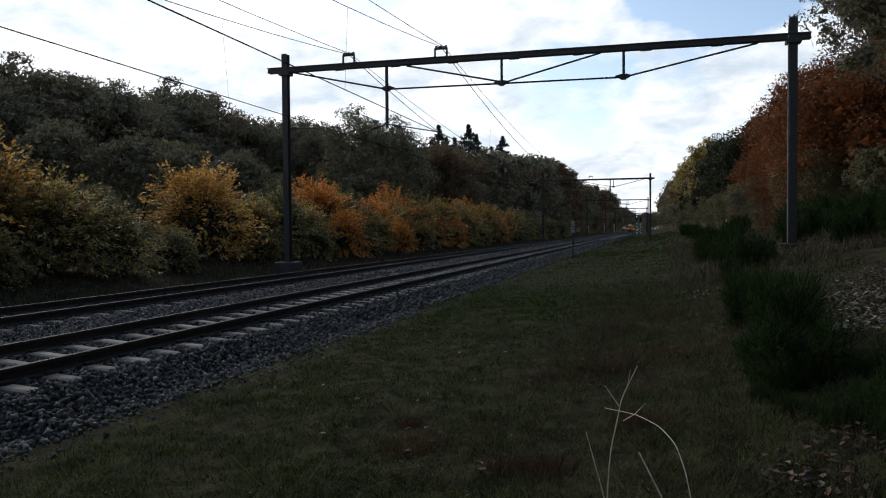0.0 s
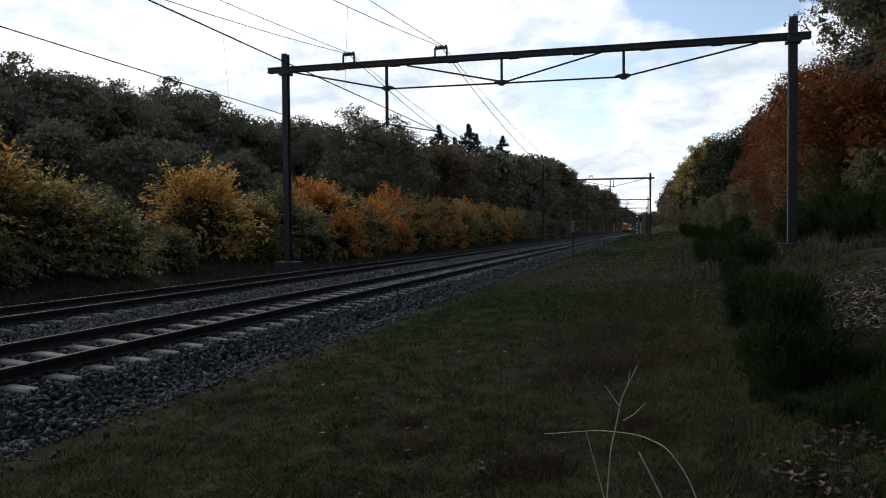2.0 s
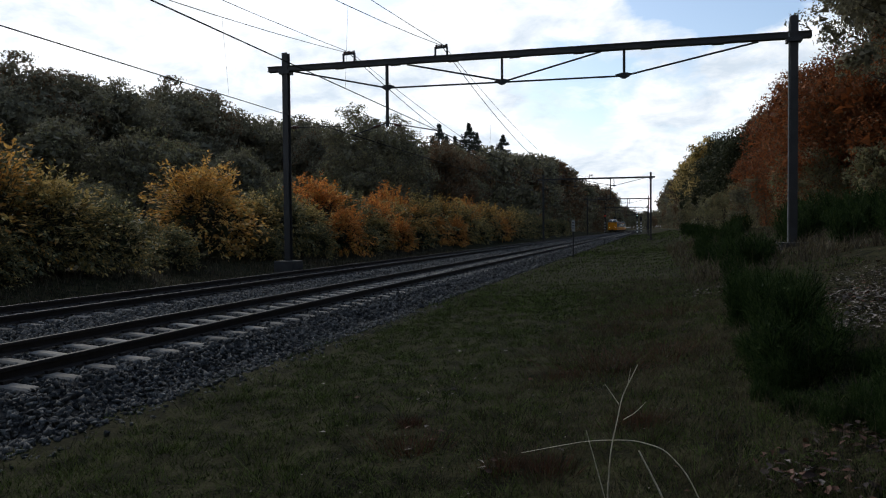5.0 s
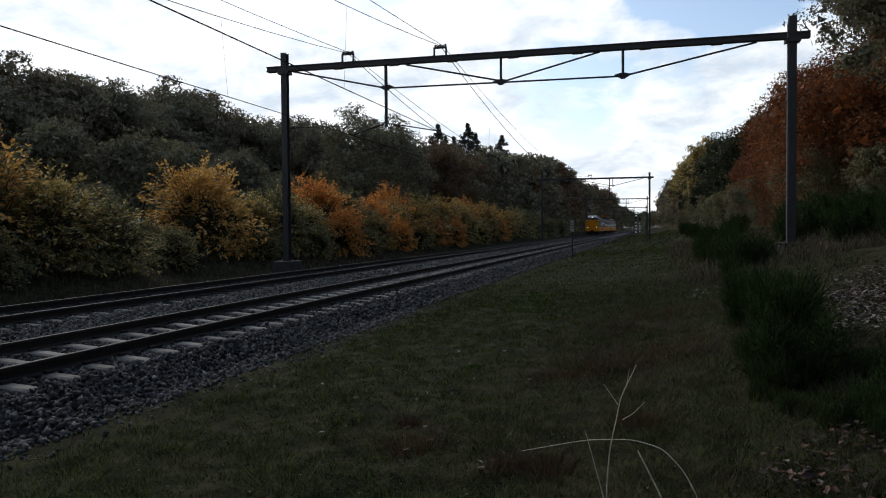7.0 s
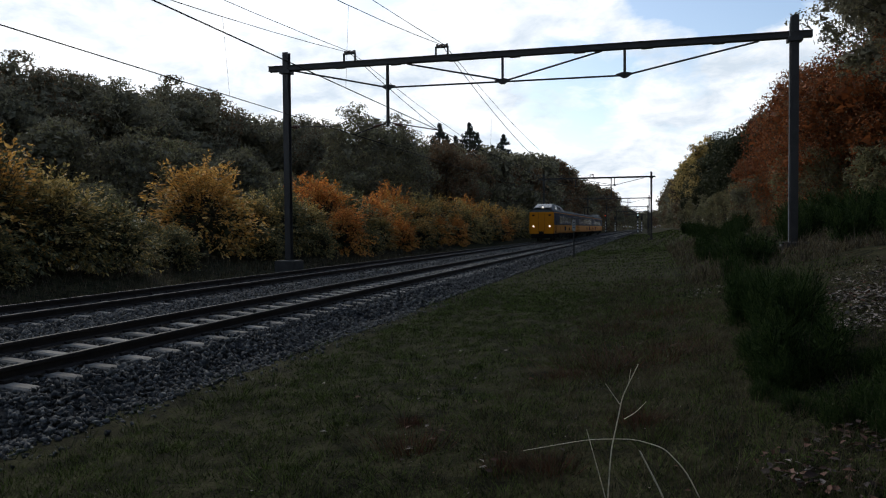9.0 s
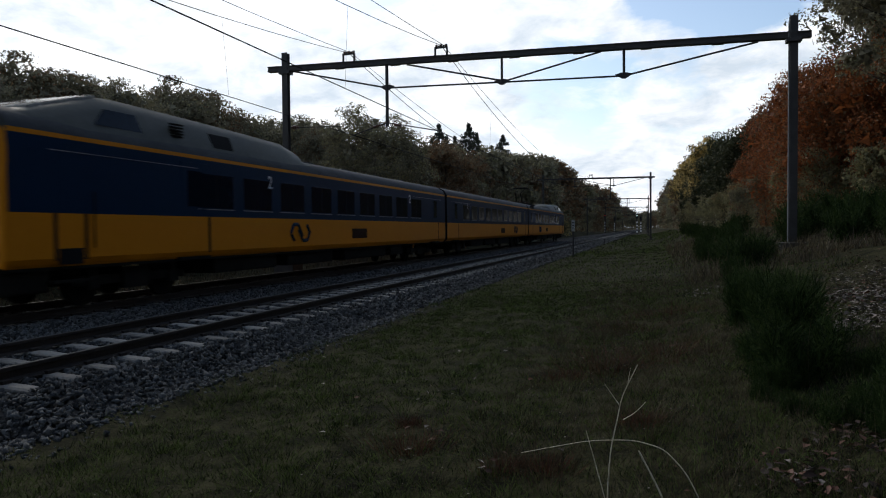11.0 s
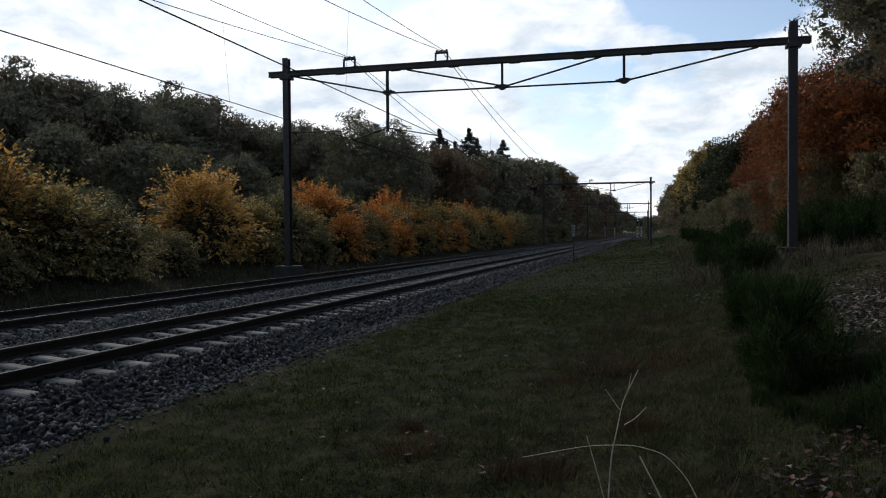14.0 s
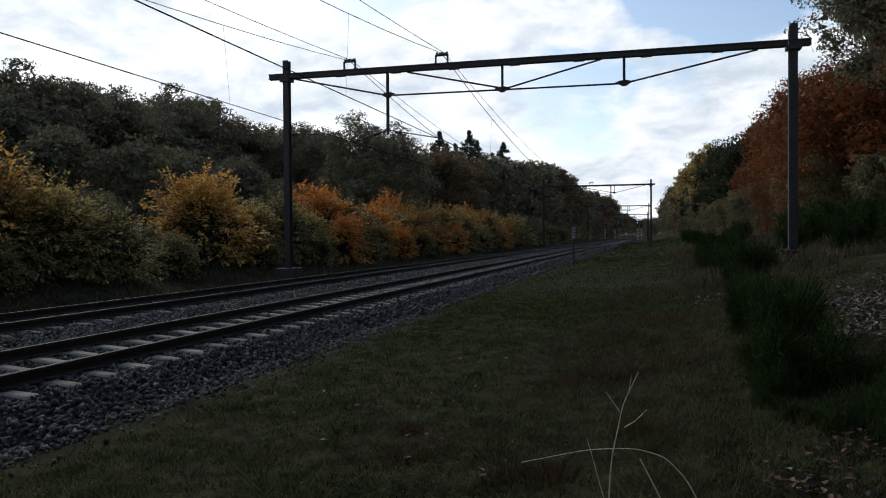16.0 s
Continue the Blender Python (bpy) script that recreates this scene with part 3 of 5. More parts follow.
def build_coach(label, length, cab, y0, klass, pantograph=False):
    """Coach whose front end stands y0 behind the train's front. cab: -1 at its front end, 1 at its rear end, 0 none."""
    c = thing("railway_coach", label, "train coach", Matrix.Translation((FAR, 100 + y0, 0)), group="coaches of the train")
    L0, L1 = 0.22, length - 0.22
    if cab == -1:
        L0 = 0.12
    if cab == 1:
        L1 = length - 0.12
    ys = [L0, L1]
    part("lower_panel", band(bmesh.new(), [(-1.30, 0.86), (-1.36, 0.92), (-1.42, 1.02), (-1.42, 1.86)], ys), M["t_yellow"], c, "yellow lower body side")
    part("upper_panel", band(bmesh.new(), [(-1.42, 1.864), (-1.415, 2.6), (-1.405, 3.25)], ys), M["t_blue"], c, "dark blue body side around the windows")
    part("cantrail", band(bmesh.new(), [(-1.405, 3.254), (-1.40, 3.34)], ys), M["t_yellow"], c, "thin yellow stripe under the roof")
    part("roof", band(bmesh.new(), [(-1.40, 3.344), (-1.37, 3.44), (-1.26, 3.59), (-0.98, 3.74), (-0.5, 3.83), (0, 3.86)], ys), M["t_roof"], c, "grey roof", True)
    part("floor_pan", box(-1.3, 1.3, L0 + 0.02, L1 - 0.02, 0.80, 0.9), M["t_dark"], c)
    # closed ends
    sec = [(-1.3, 0.86), (-1.42, 1.02), (-1.42, 1.86), (-1.40, 3.34), (-1.26, 3.58), (-0.98, 3.73), (0, 3.85), (0.98, 3.73), (1.26, 3.58), (1.40, 3.34), (1.42, 1.86), (1.42, 1.02), (1.3, 0.86)]
    for y, is_cab in ((L0, cab == -1), (L1, cab == 1)):
        if not is_cab:
            part("gangway_wall", prism(sec, y - 0.01, y + 0.01), M["t_black"], c)
            part("gangway_bellows", prism([(x * 0.93, 0.9 + (z - 0.9) * 0.965) for x, z in sec], y - 0.24, y + 0.24), M["t_black"], c, "black rubber bellows")
    # windows in pairs of panes, door, grille, service lines
    a, b = (5.2, length - 4.0) if cab <= 0 else (4.0, length - 5.2)
    if cab == 0:
        a, b = 3.4, length - 3.4
    n = int((b - a) / 1.9)
    for s in (1, -1):
        for k in range(n):
            y = a + (b - a) * (k + 0.5) / n
            w = part("window", box(s * 1.405 - 0.016, s * 1.405 + 0.016, y - 0.74, y + 0.74, 2.08, 2.92, 0.006), M["t_glass"], c)
            part("window_frame", box(s * 1.414 - 0.006, s * 1.414 + 0.006, y - 0.78, y + 0.78, 2.035, 2.055), M["t_metal"], w)
            part("pane_bar", box(s * 1.416 - 0.006, s * 1.416 + 0.006, y - 0.02, y + 0.02, 2.08, 2.92), M["t_black"], w)
        for y in ((2.0, length - 2.0) if cab == 0 else ((2.0,) if cab == 1 else (length - 2.0,)) + ((length - 5.3,) if cab == 1 else (5.3,))):
            d = part("door", box(s * 1.412 - 0.008, s * 1.412 + 0.008, y - 0.5, y + 0.5, 1.87, 3.15, 0.004), M["t_blue"], c)
            part("door_window", box(s * 1.421 - 0.004, s * 1.421 + 0.004, y - 0.28, y + 0.28, 2.1, 2.95), M["t_glass"], d)
            part("door_gap", box(s * 1.424 - 0.004, s * 1.424 + 0.004, y + 0.52, y + 0.60, 0.98, 1.86), M["t_black"], d)
            part("step", box(s * 1.34 - 0.10, s * 1.34 + 0.10, y - 0.6, y + 0.6, 0.83, 0.9), M["t_dark"], d)
        gy = 15.2 if cab == 0 else (length - 15.3 if cab == 1 else 15.3)
        part("grille", box(s * 1.424 - 0.006, s * 1.424 + 0.006, gy - 0.70, gy + 0.70, 1.20, 1.56), M["t_brown"], c, "dark brown louvred grille")
        # emblem: two interlocking bars in a plain shape
        ly = gy + 5.1 if cab == 0 else gy - 4.7
        bm = bmesh.new()
        for flip in (1, -1):
            path = [(-0.42, -0.24), (-0.62, -0.02), (-0.44, 0.25), (-0.14, 0.25), (0.12, -0.10)]
            for p0, p1 in zip(path, path[1:]):
                rod((s * 1.422, ly + flip * p0[0], 1.44 + flip * p0[1]), (s * 1.422, ly + flip * p1[0], 1.44 + flip * p1[1]), 0.058, sides=4, bm=bm)
        part("emblem", bm, M["t_blue"], c, "dark blue emblem")
        face = pose(s * 1.428, 0, 2.87, 90, 0, 90 if s > 0 else -90)
        text_part("class_number", klass, 0.5, Matrix.Translation((0, length - 5.95 if cab == -1 else (4.7 if cab == 0 else 5.95), 0)) @ face, M["white"], c)
        text_part("class_number", "2", 0.5, Matrix.Translation((0, 8.8 if cab == -1 else length - (5.2 if cab == 0 else 8.8), 0)) @ face, M["white"], c)
        for y in (3.2, length - 3.2):
            part("sill_line", box(s * 1.42 - 0.004, s * 1.42 + 0.004, y - 2.2, y + 2.2, 3.02, 3.032), M["t_metal"], c)
    # roof gear
    for k in range(7):
        y = 4 + k * (length - 8) / 6
        part("roof_vent", box(-0.3, 0.3, y - 0.28, y + 0.28, 3.84, 3.93, 0.03), M["t_roof"], c)
    # bogies
    for y in (3.6, length - 3.6):
        bg = new("bogie")
        bg.parent, bg.location = c, (0, y, 0)
        for s in (1, -1):
            bm = box(s * 1.0 - 0.06, s * 1.0 + 0.06, -1.75, 1.75, 0.42, 0.62, 0.03)
            box(s * 1.05 - 0.08, s * 1.05 + 0.08, -0.4, 0.4, 0.3, 0.75, 0.03, bm)
            for w in (-1.25, 1.25):
                box(s * 1.06 - 0.09, s * 1.06 + 0.09, w - 0.16, w + 0.16, 0.34, 0.62, 0.03, bm)
                rod((s * 1.06, w, 0.6), (s * 1.06, w, 0.85), 0.11, bm=bm)
            part("bogie_frame", bm, M["t_dark"], bg)
        for w in (-1.25, 1.25):
            bm = bmesh.new()
            for s in (1, -1):
                rod((s * 0.69, w, 0.46), (s * 0.82, w, 0.46), 0.455, sides=24, bm=bm)
            rod((-0.8, w, 0.46), (0.8, w, 0.46), 0.08, bm=bm)
            part("wheelset", bm, M["t_dark"], bg)
    for y0b, y1b in ((6.4, 9.5), (10.2, 13.4), (14.4, 18.6), (19.2, length - 6.3)):
        part("underfloor_box", box(-1.2, 1.2, y0b, y1b, 0.42, 0.8, 0.05), M["t_dark"], c)
    if cab:
        build_cab(c, length, cab)
    if pantograph:
        build_pantograph(c)
        for s in (1, -1):
            for k in range(7):
                part("louvre", box(s * 1.36 - 0.05, s * 1.36 + 0.05, 1.55, 3.15, 3.385 + k * 0.034, 3.405 + k * 0.034), M["t_dark"], c)
            # roof cut drawn as a raised plate, its shade put into the dark colour
            part("roof_hatch", box(s * 1.0 - 0.22, s * 1.0 + 0.22, 3.4, 5.4, 3.70, 3.78, 0.02), M["t_dark"], c, "dark plate that stands in for a shaded cut in the roof")
        part("roof_well", box(-0.85, 0.85, 0.6, 5.6, 3.80, 3.90, 0.03), M["t_dark"], c, "dark equipment well on the roof")
        for y in (0.9, 4.6, 5.2):
            part("roof_insulator", rod((0.5, y, 3.88), (0.5, y, 4.08), 0.07), M["ceramic"], c)
        part("roof_cable", rod((0.5, 0.9, 4.08), (0.5, 5.2, 4.08), 0.02), M["t_dark"], c)
    return c


def build_cab(c, length, cab):
    """Raised cab on the roof with a sloped windscreen; e: metres back from the end."""
    Y = (lambda e: e) if cab == -1 else (lambda e: length - e)
    # stations: distance from the end, half width low, half width top, base z, top z
    st = [(11.7, 1.20, 0.62, 3.60, 3.84), (11.2, 1.22, 0.80, 3.56, 4.08), (10.3, 1.24, 0.88, 3.52, 4.22), (8.0, 1.25, 0.92, 3.48, 4.27), (5.5, 1.26, 0.93, 3.44, 4.31), (3.2, 1.28, 0.92, 3.40, 4.34), (2.75, 1.28, 0.92, 3.40, 4.32), (0.85, 1.30, 1.06, 3.38, 3.80), (0.25, 1.29, 1.10, 3.36, 3.62), (0.05, 1.20, 1.02, 3.34, 3.48)]
    bm = bmesh.new()
    rows = []
    for e, w0, w1, z0, z1 in st:
        pts = [(-w0 - 0.1, z0 - 0.1), (-w0, z0 + (z1 - z0) * 0.25), (-(w0 + w1) / 2, z0 + (z1 - z0) * 0.7), (-w1, z1 - 0.03), (-w1 * 0.5, z1), (0, z1 + 0.015)]
        pts += [(-x, z) for x, z in pts[-2::-1]]
        rows.append([bm.verts.new((x, Y(e), z)) for x, z in pts])
    for a, b in zip(rows, rows[1:]):
        for k in range(len(a) - 1):
            bm.faces.new((a[k], a[k + 1], b[k + 1], b[k]))
    bm.faces.new(rows[0]), bm.faces.new(rows[-1])
    bmesh.ops.recalc_face_normals(bm, faces=bm.faces)
    hood = part("cab_hood", bm, M["t_cab"], c, "pale grey raised driver's cab", True)
    # windscreen in three panes, side windows
    def plate(corners, depth):
        """Flat four-cornered plate, thickened downwards."""
        bm = bmesh.new()
        v = [bm.verts.new(p) for p in corners] + [bm.verts.new((x, y, z - depth)) for x, y, z in corners]
        for q in ((0, 1, 2, 3), (4, 5, 6, 7), (0, 1, 5, 4), (1, 2, 6, 5), (2, 3, 7, 6), (3, 0, 4, 7)):
            bm.faces.new([v[i] for i in q])
        bmesh.ops.recalc_face_normals(bm, faces=bm.faces)
        return bm

    slope = lambda e, up=0.0: 3.80 + (e - 0.85) * (4.32 - 3.80) / 1.90 + up
    part("windscreen_frame", plate([(-1.0, Y(0.95), slope(0.95, 0.03)), (1.0, Y(0.95), slope(0.95, 0.03)), (0.88, Y(2.72), slope(2.72, 0.03)), (-0.88, Y(2.72), slope(2.72, 0.03))], 0.05), M["sign"], hood, "pale grey windscreen frame")
    for x0, x1 in ((-0.84, -0.31), (-0.25, 0.25), (0.31, 0.84)):
        part("windscreen", plate([(x0 * 1.1, Y(1.12), slope(1.12, 0.045)), (x1 * 1.1, Y(1.12), slope(1.12, 0.045)), (x1, Y(2.60), slope(2.60, 0.045)), (x0, Y(2.60), slope(2.60, 0.045))], 0.02), M["t_screen"], hood, "glossy sloped windscreen pane")
    part("wiper", rod((-0.6, Y(1.0), slope(1.0, 0.07)), (-0.1, Y(1.9), slope(1.9, 0.07)), 0.012, sides=5), M["t_black"], hood)
    for s in (1, -1):
        bm = bmesh.new()
        v = [bm.verts.new(p) for p in ((s * 1.285, Y(2.3), 3.66), (s * 1.27, Y(3.7), 3.66), (s * 1.14, Y(3.6), 4.04), (s * 1.15, Y(2.7), 4.03), (s * 1.16, Y(2.3), 3.66), (s * 1.14, Y(3.7), 3.66), (s * 1.0, Y(3.6), 4.04), (s * 1.03, Y(2.7), 4.03))]
        for q in ((0, 1, 2, 3), (4, 5, 6, 7), (0, 1, 5, 4), (1, 2, 6, 5), (2, 3, 7, 6), (3, 0, 4, 7)):
            bm.faces.new([v[i] for i in q])
        bmesh.ops.recalc_face_normals(bm, faces=bm.faces)
        part("side_window", bm, M["t_glass"], hood)
        part("intake", prism([(s * 1.0, 3.62), (s * 1.275, 3.62), (s * 1.235, 3.74), (s * 1.135, 3.99), (s * 1.0, 3.99)], min(Y(6.3), Y(7.2)), max(Y(6.3), Y(7.2))), M["t_black"], hood, "dark rounded air intake")
        for e in (1.12, 1.86):
            part("cab_door_seam", box(s * 1.424 - 0.004, s * 1.424 + 0.004, Y(e) - 0.045, Y(e) + 0.045, 0.98, 1.86), M["t_black"], c)
        part("cab_door_recess", box(s * 1.423 - 0.004, s * 1.423 + 0.004, min(Y(1.2), Y(1.78)), max(Y(1.2), Y(1.78)), 0.90, 1.20), M["t_black"], c)
        part("cab_door", box(s * 1.412 - 0.008, s * 1.412 + 0.008, min(Y(1.2), Y(1.78)), max(Y(1.2), Y(1.78)), 1.88, 3.1, 0.004), M["t_blue"], c)
        part("cab_step", box(s * 1.32 - 0.1, s * 1.32 + 0.1, min(Y(1.1), Y(1.9)), max(Y(1.1), Y(1.9)), 0.55, 0.60), M["t_dark"], c)
        part("handrail", rod((s * 1.45, Y(2.05), 1.2), (s * 1.45, Y(2.05), 2.3), 0.014, sides=6), M["t_dark"], c)
        for k in range(5):
            part("louvre", box(s * 1.22 - 0.05, s * 1.22 + 0.05, min(Y(4.7), Y(5.1)), max(Y(4.7), Y(5.1)), 3.72 + k * 0.07, 3.75 + k * 0.07), M["t_dark"], hood)
    # nose: rounded yellow end with gangway door, lamps, dark lower skirt
    y_in, y_out = Y(0.13), Y(0.0)
    bm = bmesh.new()
    rows = []
    for f, w, zt in ((0, 1.415, 3.34), (0.5, 1.40, 3.34), (0.8, 1.33, 3.32), (1.0, 1.15, 3.29)):
        y = y_in + (y_out - y_in) * f
        pts = [(-w + 0.06, 0.88), (-w, 1.02), (-w, 3.0), (-w + 0.03, zt - 0.08), (-w + 0.12, zt)]
        pts += [(-x, z) for x, z in pts[::-1]]
        rows.append([bm.verts.new((x, y, z)) for x, z in pts])
    for a, b in zip(rows, rows[1:]):
        for k in range(len(a)):
            bm.faces.new((a[k], a[(k + 1) % len(a)], b[(k + 1) % len(a)], b[k]))
    bm.faces.new(rows[-1])
    bmesh.ops.recalc_face_normals(bm, faces=bm.faces)
    nose = part("nose", bm, M["t_yellow"], c, "flat yellow train front")
    d = -1 if cab == -1 else 1
    for x in (-0.36, 0.36):
        part("front_door_seam", box(x - 0.012, x + 0.012, y_out - 0.006, y_out + 0.006, 1.0, 3.2), M["t_black"], nose)
    for x in (-0.92, 0.92):
        bm = rod((x, y_out - d * 0.02, 1.72), (x, y_out + d * 0.05, 1.72), 0.09, sides=16)
        part("headlight", bm, M["headlight"] if cab == -1 else M["t_black"], nose)
        part("marker_lamp", box(x - 0.14, x + 0.14, y_out - 0.03, y_out + 0.03, 2.86, 3.06, 0.02), M["t_black"], nose)
    if cab == -1:
        part("top_headlight", rod((0, Y(0.9), 3.88), (0, Y(0.78), 3.86), 0.10, sides=16), M["headlight"], hood)
    part("skirt", box(-1.2, 1.2, min(Y(0.08), Y(1.2)), max(Y(0.08), Y(1.2)), 0.38, 0.88, 0.06), M["t_dark"], c)
    cp = part("coupler", box(-0.2, 0.2, min(Y(-0.25), Y(0.3)), max(Y(-0.25), Y(0.3)), 0.75, 1.1, 0.05), M["t_black"], c)
    part("coupler_face", box(-0.28, 0.28, min(Y(-0.3), Y(-0.24)), max(Y(-0.3), Y(-0.24)), 0.72, 1.15, 0.03), M["t_dark"], cp)


def build_pantograph(c):
    """Half-scissor collector raised to the wire."""
    pg = new("pantograph")
    pg.parent, pg.location = c, (0, 2.6, 0)
    part("base_frame", box(-0.5, 0.5, -0.6, 0.9, 3.98, 4.05, 0.01), M["t_dark"], pg)
    for x in (-0.45, 0.45):
        for y in (-0.5, 0.8):
            part("insulator", rod((x, y, 3.8), (x, y, 4.0), 0.07), M["ceramic"], pg)
        part("lower_arm", rod((x * 0.6, 0.8, 4.05), (x * 0.5, 0.15, 4.82), 0.06), M["t_dark"], pg)
        part("upper_arm", rod((x * 0.5, 0.15, 4.82), (x * 1.0, 1.45, 5.32), 0.035), M["t_dark"], pg)
    for y in (1.25, 1.65):
        part("contact_strip", rod((-0.62, y, 5.385), (0.62, y, 5.385), 0.055), M["t_black"], pg)
        for s in (-1, 1):
            part("horn", rod((s * 0.62, y, 5.385), (s * 0.92, y, 5.2), 0.02), M["t_dark"], pg)
    part("head_frame", rod((-0.45, 1.45, 5.32), (0.45, 1.45, 5.32), 0.03), M["t_dark"], pg)


COACHES = [(build_coach("yellow and blue leading coach with raised cab and lit headlights", 27.05, -1, 0.0, "2"), 0.0),
           (build_coach("yellow and dark blue middle coach with grey roof", 26.5, 0, 27.05, "1"), 27.05),
           (build_coach("yellow and dark blue rear coach with raised cab and pantograph up", 27.05, 1, 53.55, "2", True), 53.55)]


# ---- signals and marker beside the line ----
def build_signal(x, y, top, lamp, label, facing=-1):
    s = thing("railway_signal", label, "railway signal", Matrix.Translation((x, y, float(ground_z(x, y)) if x < -14.9 or x > -5 else -0.3)), group="railway signals")
    h = top + 0.35
    part("mast", rod((0, 0, 0), (0, 0, h - 0.9), 0.09), M["black"], s)
    for k in range(4):
        part("white_band", rod((0, 0, 0.5 + k * 0.95), (0, 0, 0.98 + k * 0.95), 0.16, sides=12), M["white"], s)
        part("black_band", rod((0, 0, 0.02 + k * 0.95), (0, 0, 0.48 + k * 0.95), 0.16, sides=12), M["black"], s)
    bm = prism([(-0.36, h - 1.35), (-0.36, h - 0.2), (-0.2, h + 0.05), (0.2, h + 0.05), (0.36, h - 0.2), (0.36, h - 1.35), (0.2, h - 1.5), (-0.2, h - 1.5)], -0.1, 0.12)
    board = part("signal_board", bm, M["black"], s, "black signal head")
    for k, z in enumerate((h - 0.2, h - 0.62, h - 1.04)):
        part("lens_hood", rod((0, -0.1, z + 0.02), (0, -0.32, z + 0.02), 0.15, 0.13, sides=14), M["black"], board)
        if k == 1 and lamp:
            part("lit_lens", rod((0, -0.33, z), (0, -0.345, z), 0.14, sides=14), M[lamp], board)
    return s


build_signal(-14.9, 245, 6.2, "signal_red", "black signal head with a red light on a banded post")
build_signal(-14.6, 304, 6.0, None, "unlit signal seen beside the tracks on a banded post")
build_signal(-4.0, 222, 5.9, "signal_green", "signal head with a pale light on a banded post")
build_signal(-3.4, 262, 5.6, None, "unlit signal on a black and white post")


def build_marker():
    g = float(ground_z(-5.0, 48)) 
    m = thing("track_marker", "small pale rectangular plate on a thin dark post beside ballast", "trackside sign", Matrix.Translation((-5.0, 48, g)))
    part("post", rod((0, 0, 0), (0, 0, 2.45), 0.045), M["black"], m)
    p = part("plate", box(-0.11, 0.11, -0.07, -0.05, 1.75, 2.5, 0.006), M["sign"], m)
    for z in (1.95, 2.12, 2.3):
        part("printed_bar", box(-0.07, 0.07, -0.076, -0.0705, z, z + 0.06), M["black"], p)


build_marker()
peg = thing("cable_peg", "short dark marker post beside the ballast", "marker post", Matrix.Translation((-5.3, 86, -0.5)))
part("post", rod((0, 0, 0), (0, 0, 0.8), 0.05), M["black"], peg)
part("cap", rod((0, 0, 0.8), (0, 0, 0.84), 0.07, 0.03), M["sign"], peg)


# ---- plants ----
def leaves_np(rng, centre, size, up=0.3, long=1.7, droop=0.0, small=False):
    """A rhombic leaf at each centre; small: a pointed three-cornered one."""
    n = len(centre)
    d = rng.normal(size=(n, 3))
    d[:, 2] -= droop
    d /= np.linalg.norm(d, axis=1)[:, None]
    r = rng.normal(size=(n, 3))
    r[:, 2] += up
    s = np.cross(d, r)
    s /= np.linalg.norm(s, axis=1)[:, None] + 1e-9
    sz = (size * rng.uniform(0.6, 1.35, n))[:, None]
    if small:
        v = np.stack([centre - d * sz * long * 0.35 - s * sz * 0.55, centre - d * sz * long * 0.35 + s * sz * 0.55, centre + d * sz * long * 0.65], 1)
        return v.reshape(-1, 3), np.arange(n * 3).reshape(-1, 3)
    v = np.stack([centre - d * sz * long * 0.5, centre + s * sz * 0.5, centre + d * sz * long * 0.5, centre - s * sz * 0.5], 1)
    return v.reshape(-1, 3), np.arange(n * 4).reshape(-1, 4)


def faced_np(rng, centre, out, size, loose=0.55, long=1.5):
    """Three-cornered leaves that lie on the skin of their bough, facing out of it."""
    n = len(centre)
    nor = out + rng.normal(0, loose, (n, 3))
    d = np.cross(nor, rng.normal(size=(n, 3)))
    d /= np.linalg.norm(d, axis=1)[:, None] + 1e-9
    s = np.cross(nor, d)
    s /= np.linalg.norm(s, axis=1)[:, None] + 1e-9
    sz = (size * rng.uniform(0.55, 1.45, n))[:, None]
    v = np.stack([centre - d * sz * long * 0.4 - s * sz * 0.5, centre - d * sz * long * 0.4 + s * sz * 0.5, centre + d * sz * long * 0.6], 1)
    return v.reshape(-1, 3), np.arange(n * 3).reshape(-1, 3)


def bough_points(rng, lobes, n, per=8):
    """Points and outward directions on small boughs that cover a set of round lobes (x, y, z, rx, rz)."""
    lo = np.repeat(np.array(lobes), per, 0)
    m = len(lo)
    d = rng.normal(size=(m, 3)) + [0, 0, 0.35]
    d /= np.linalg.norm(d, axis=1)[:, None]
    c = lo[:, :3] + d * np.stack([lo[:, 3], lo[:, 3], lo[:, 4]], -1) * rng.uniform(0.5, 0.86, m)[:, None]
    r = lo[:, 3] * rng.uniform(0.28, 0.50, m)
    k = rng.choice(m, n, p=r ** 2 / (r ** 2).sum())
    o = rng.normal(size=(n, 3)) + d[k] * 0.5 + [0, 0, 0.25]
    o /= np.linalg.norm(o, axis=1)[:, None]
    rad = r[k] * (0.35 + 0.75 * rng.random(n) ** 0.5)
    return c[k] + o * rad[:, None] * [1.0, 1.0, 0.72], o


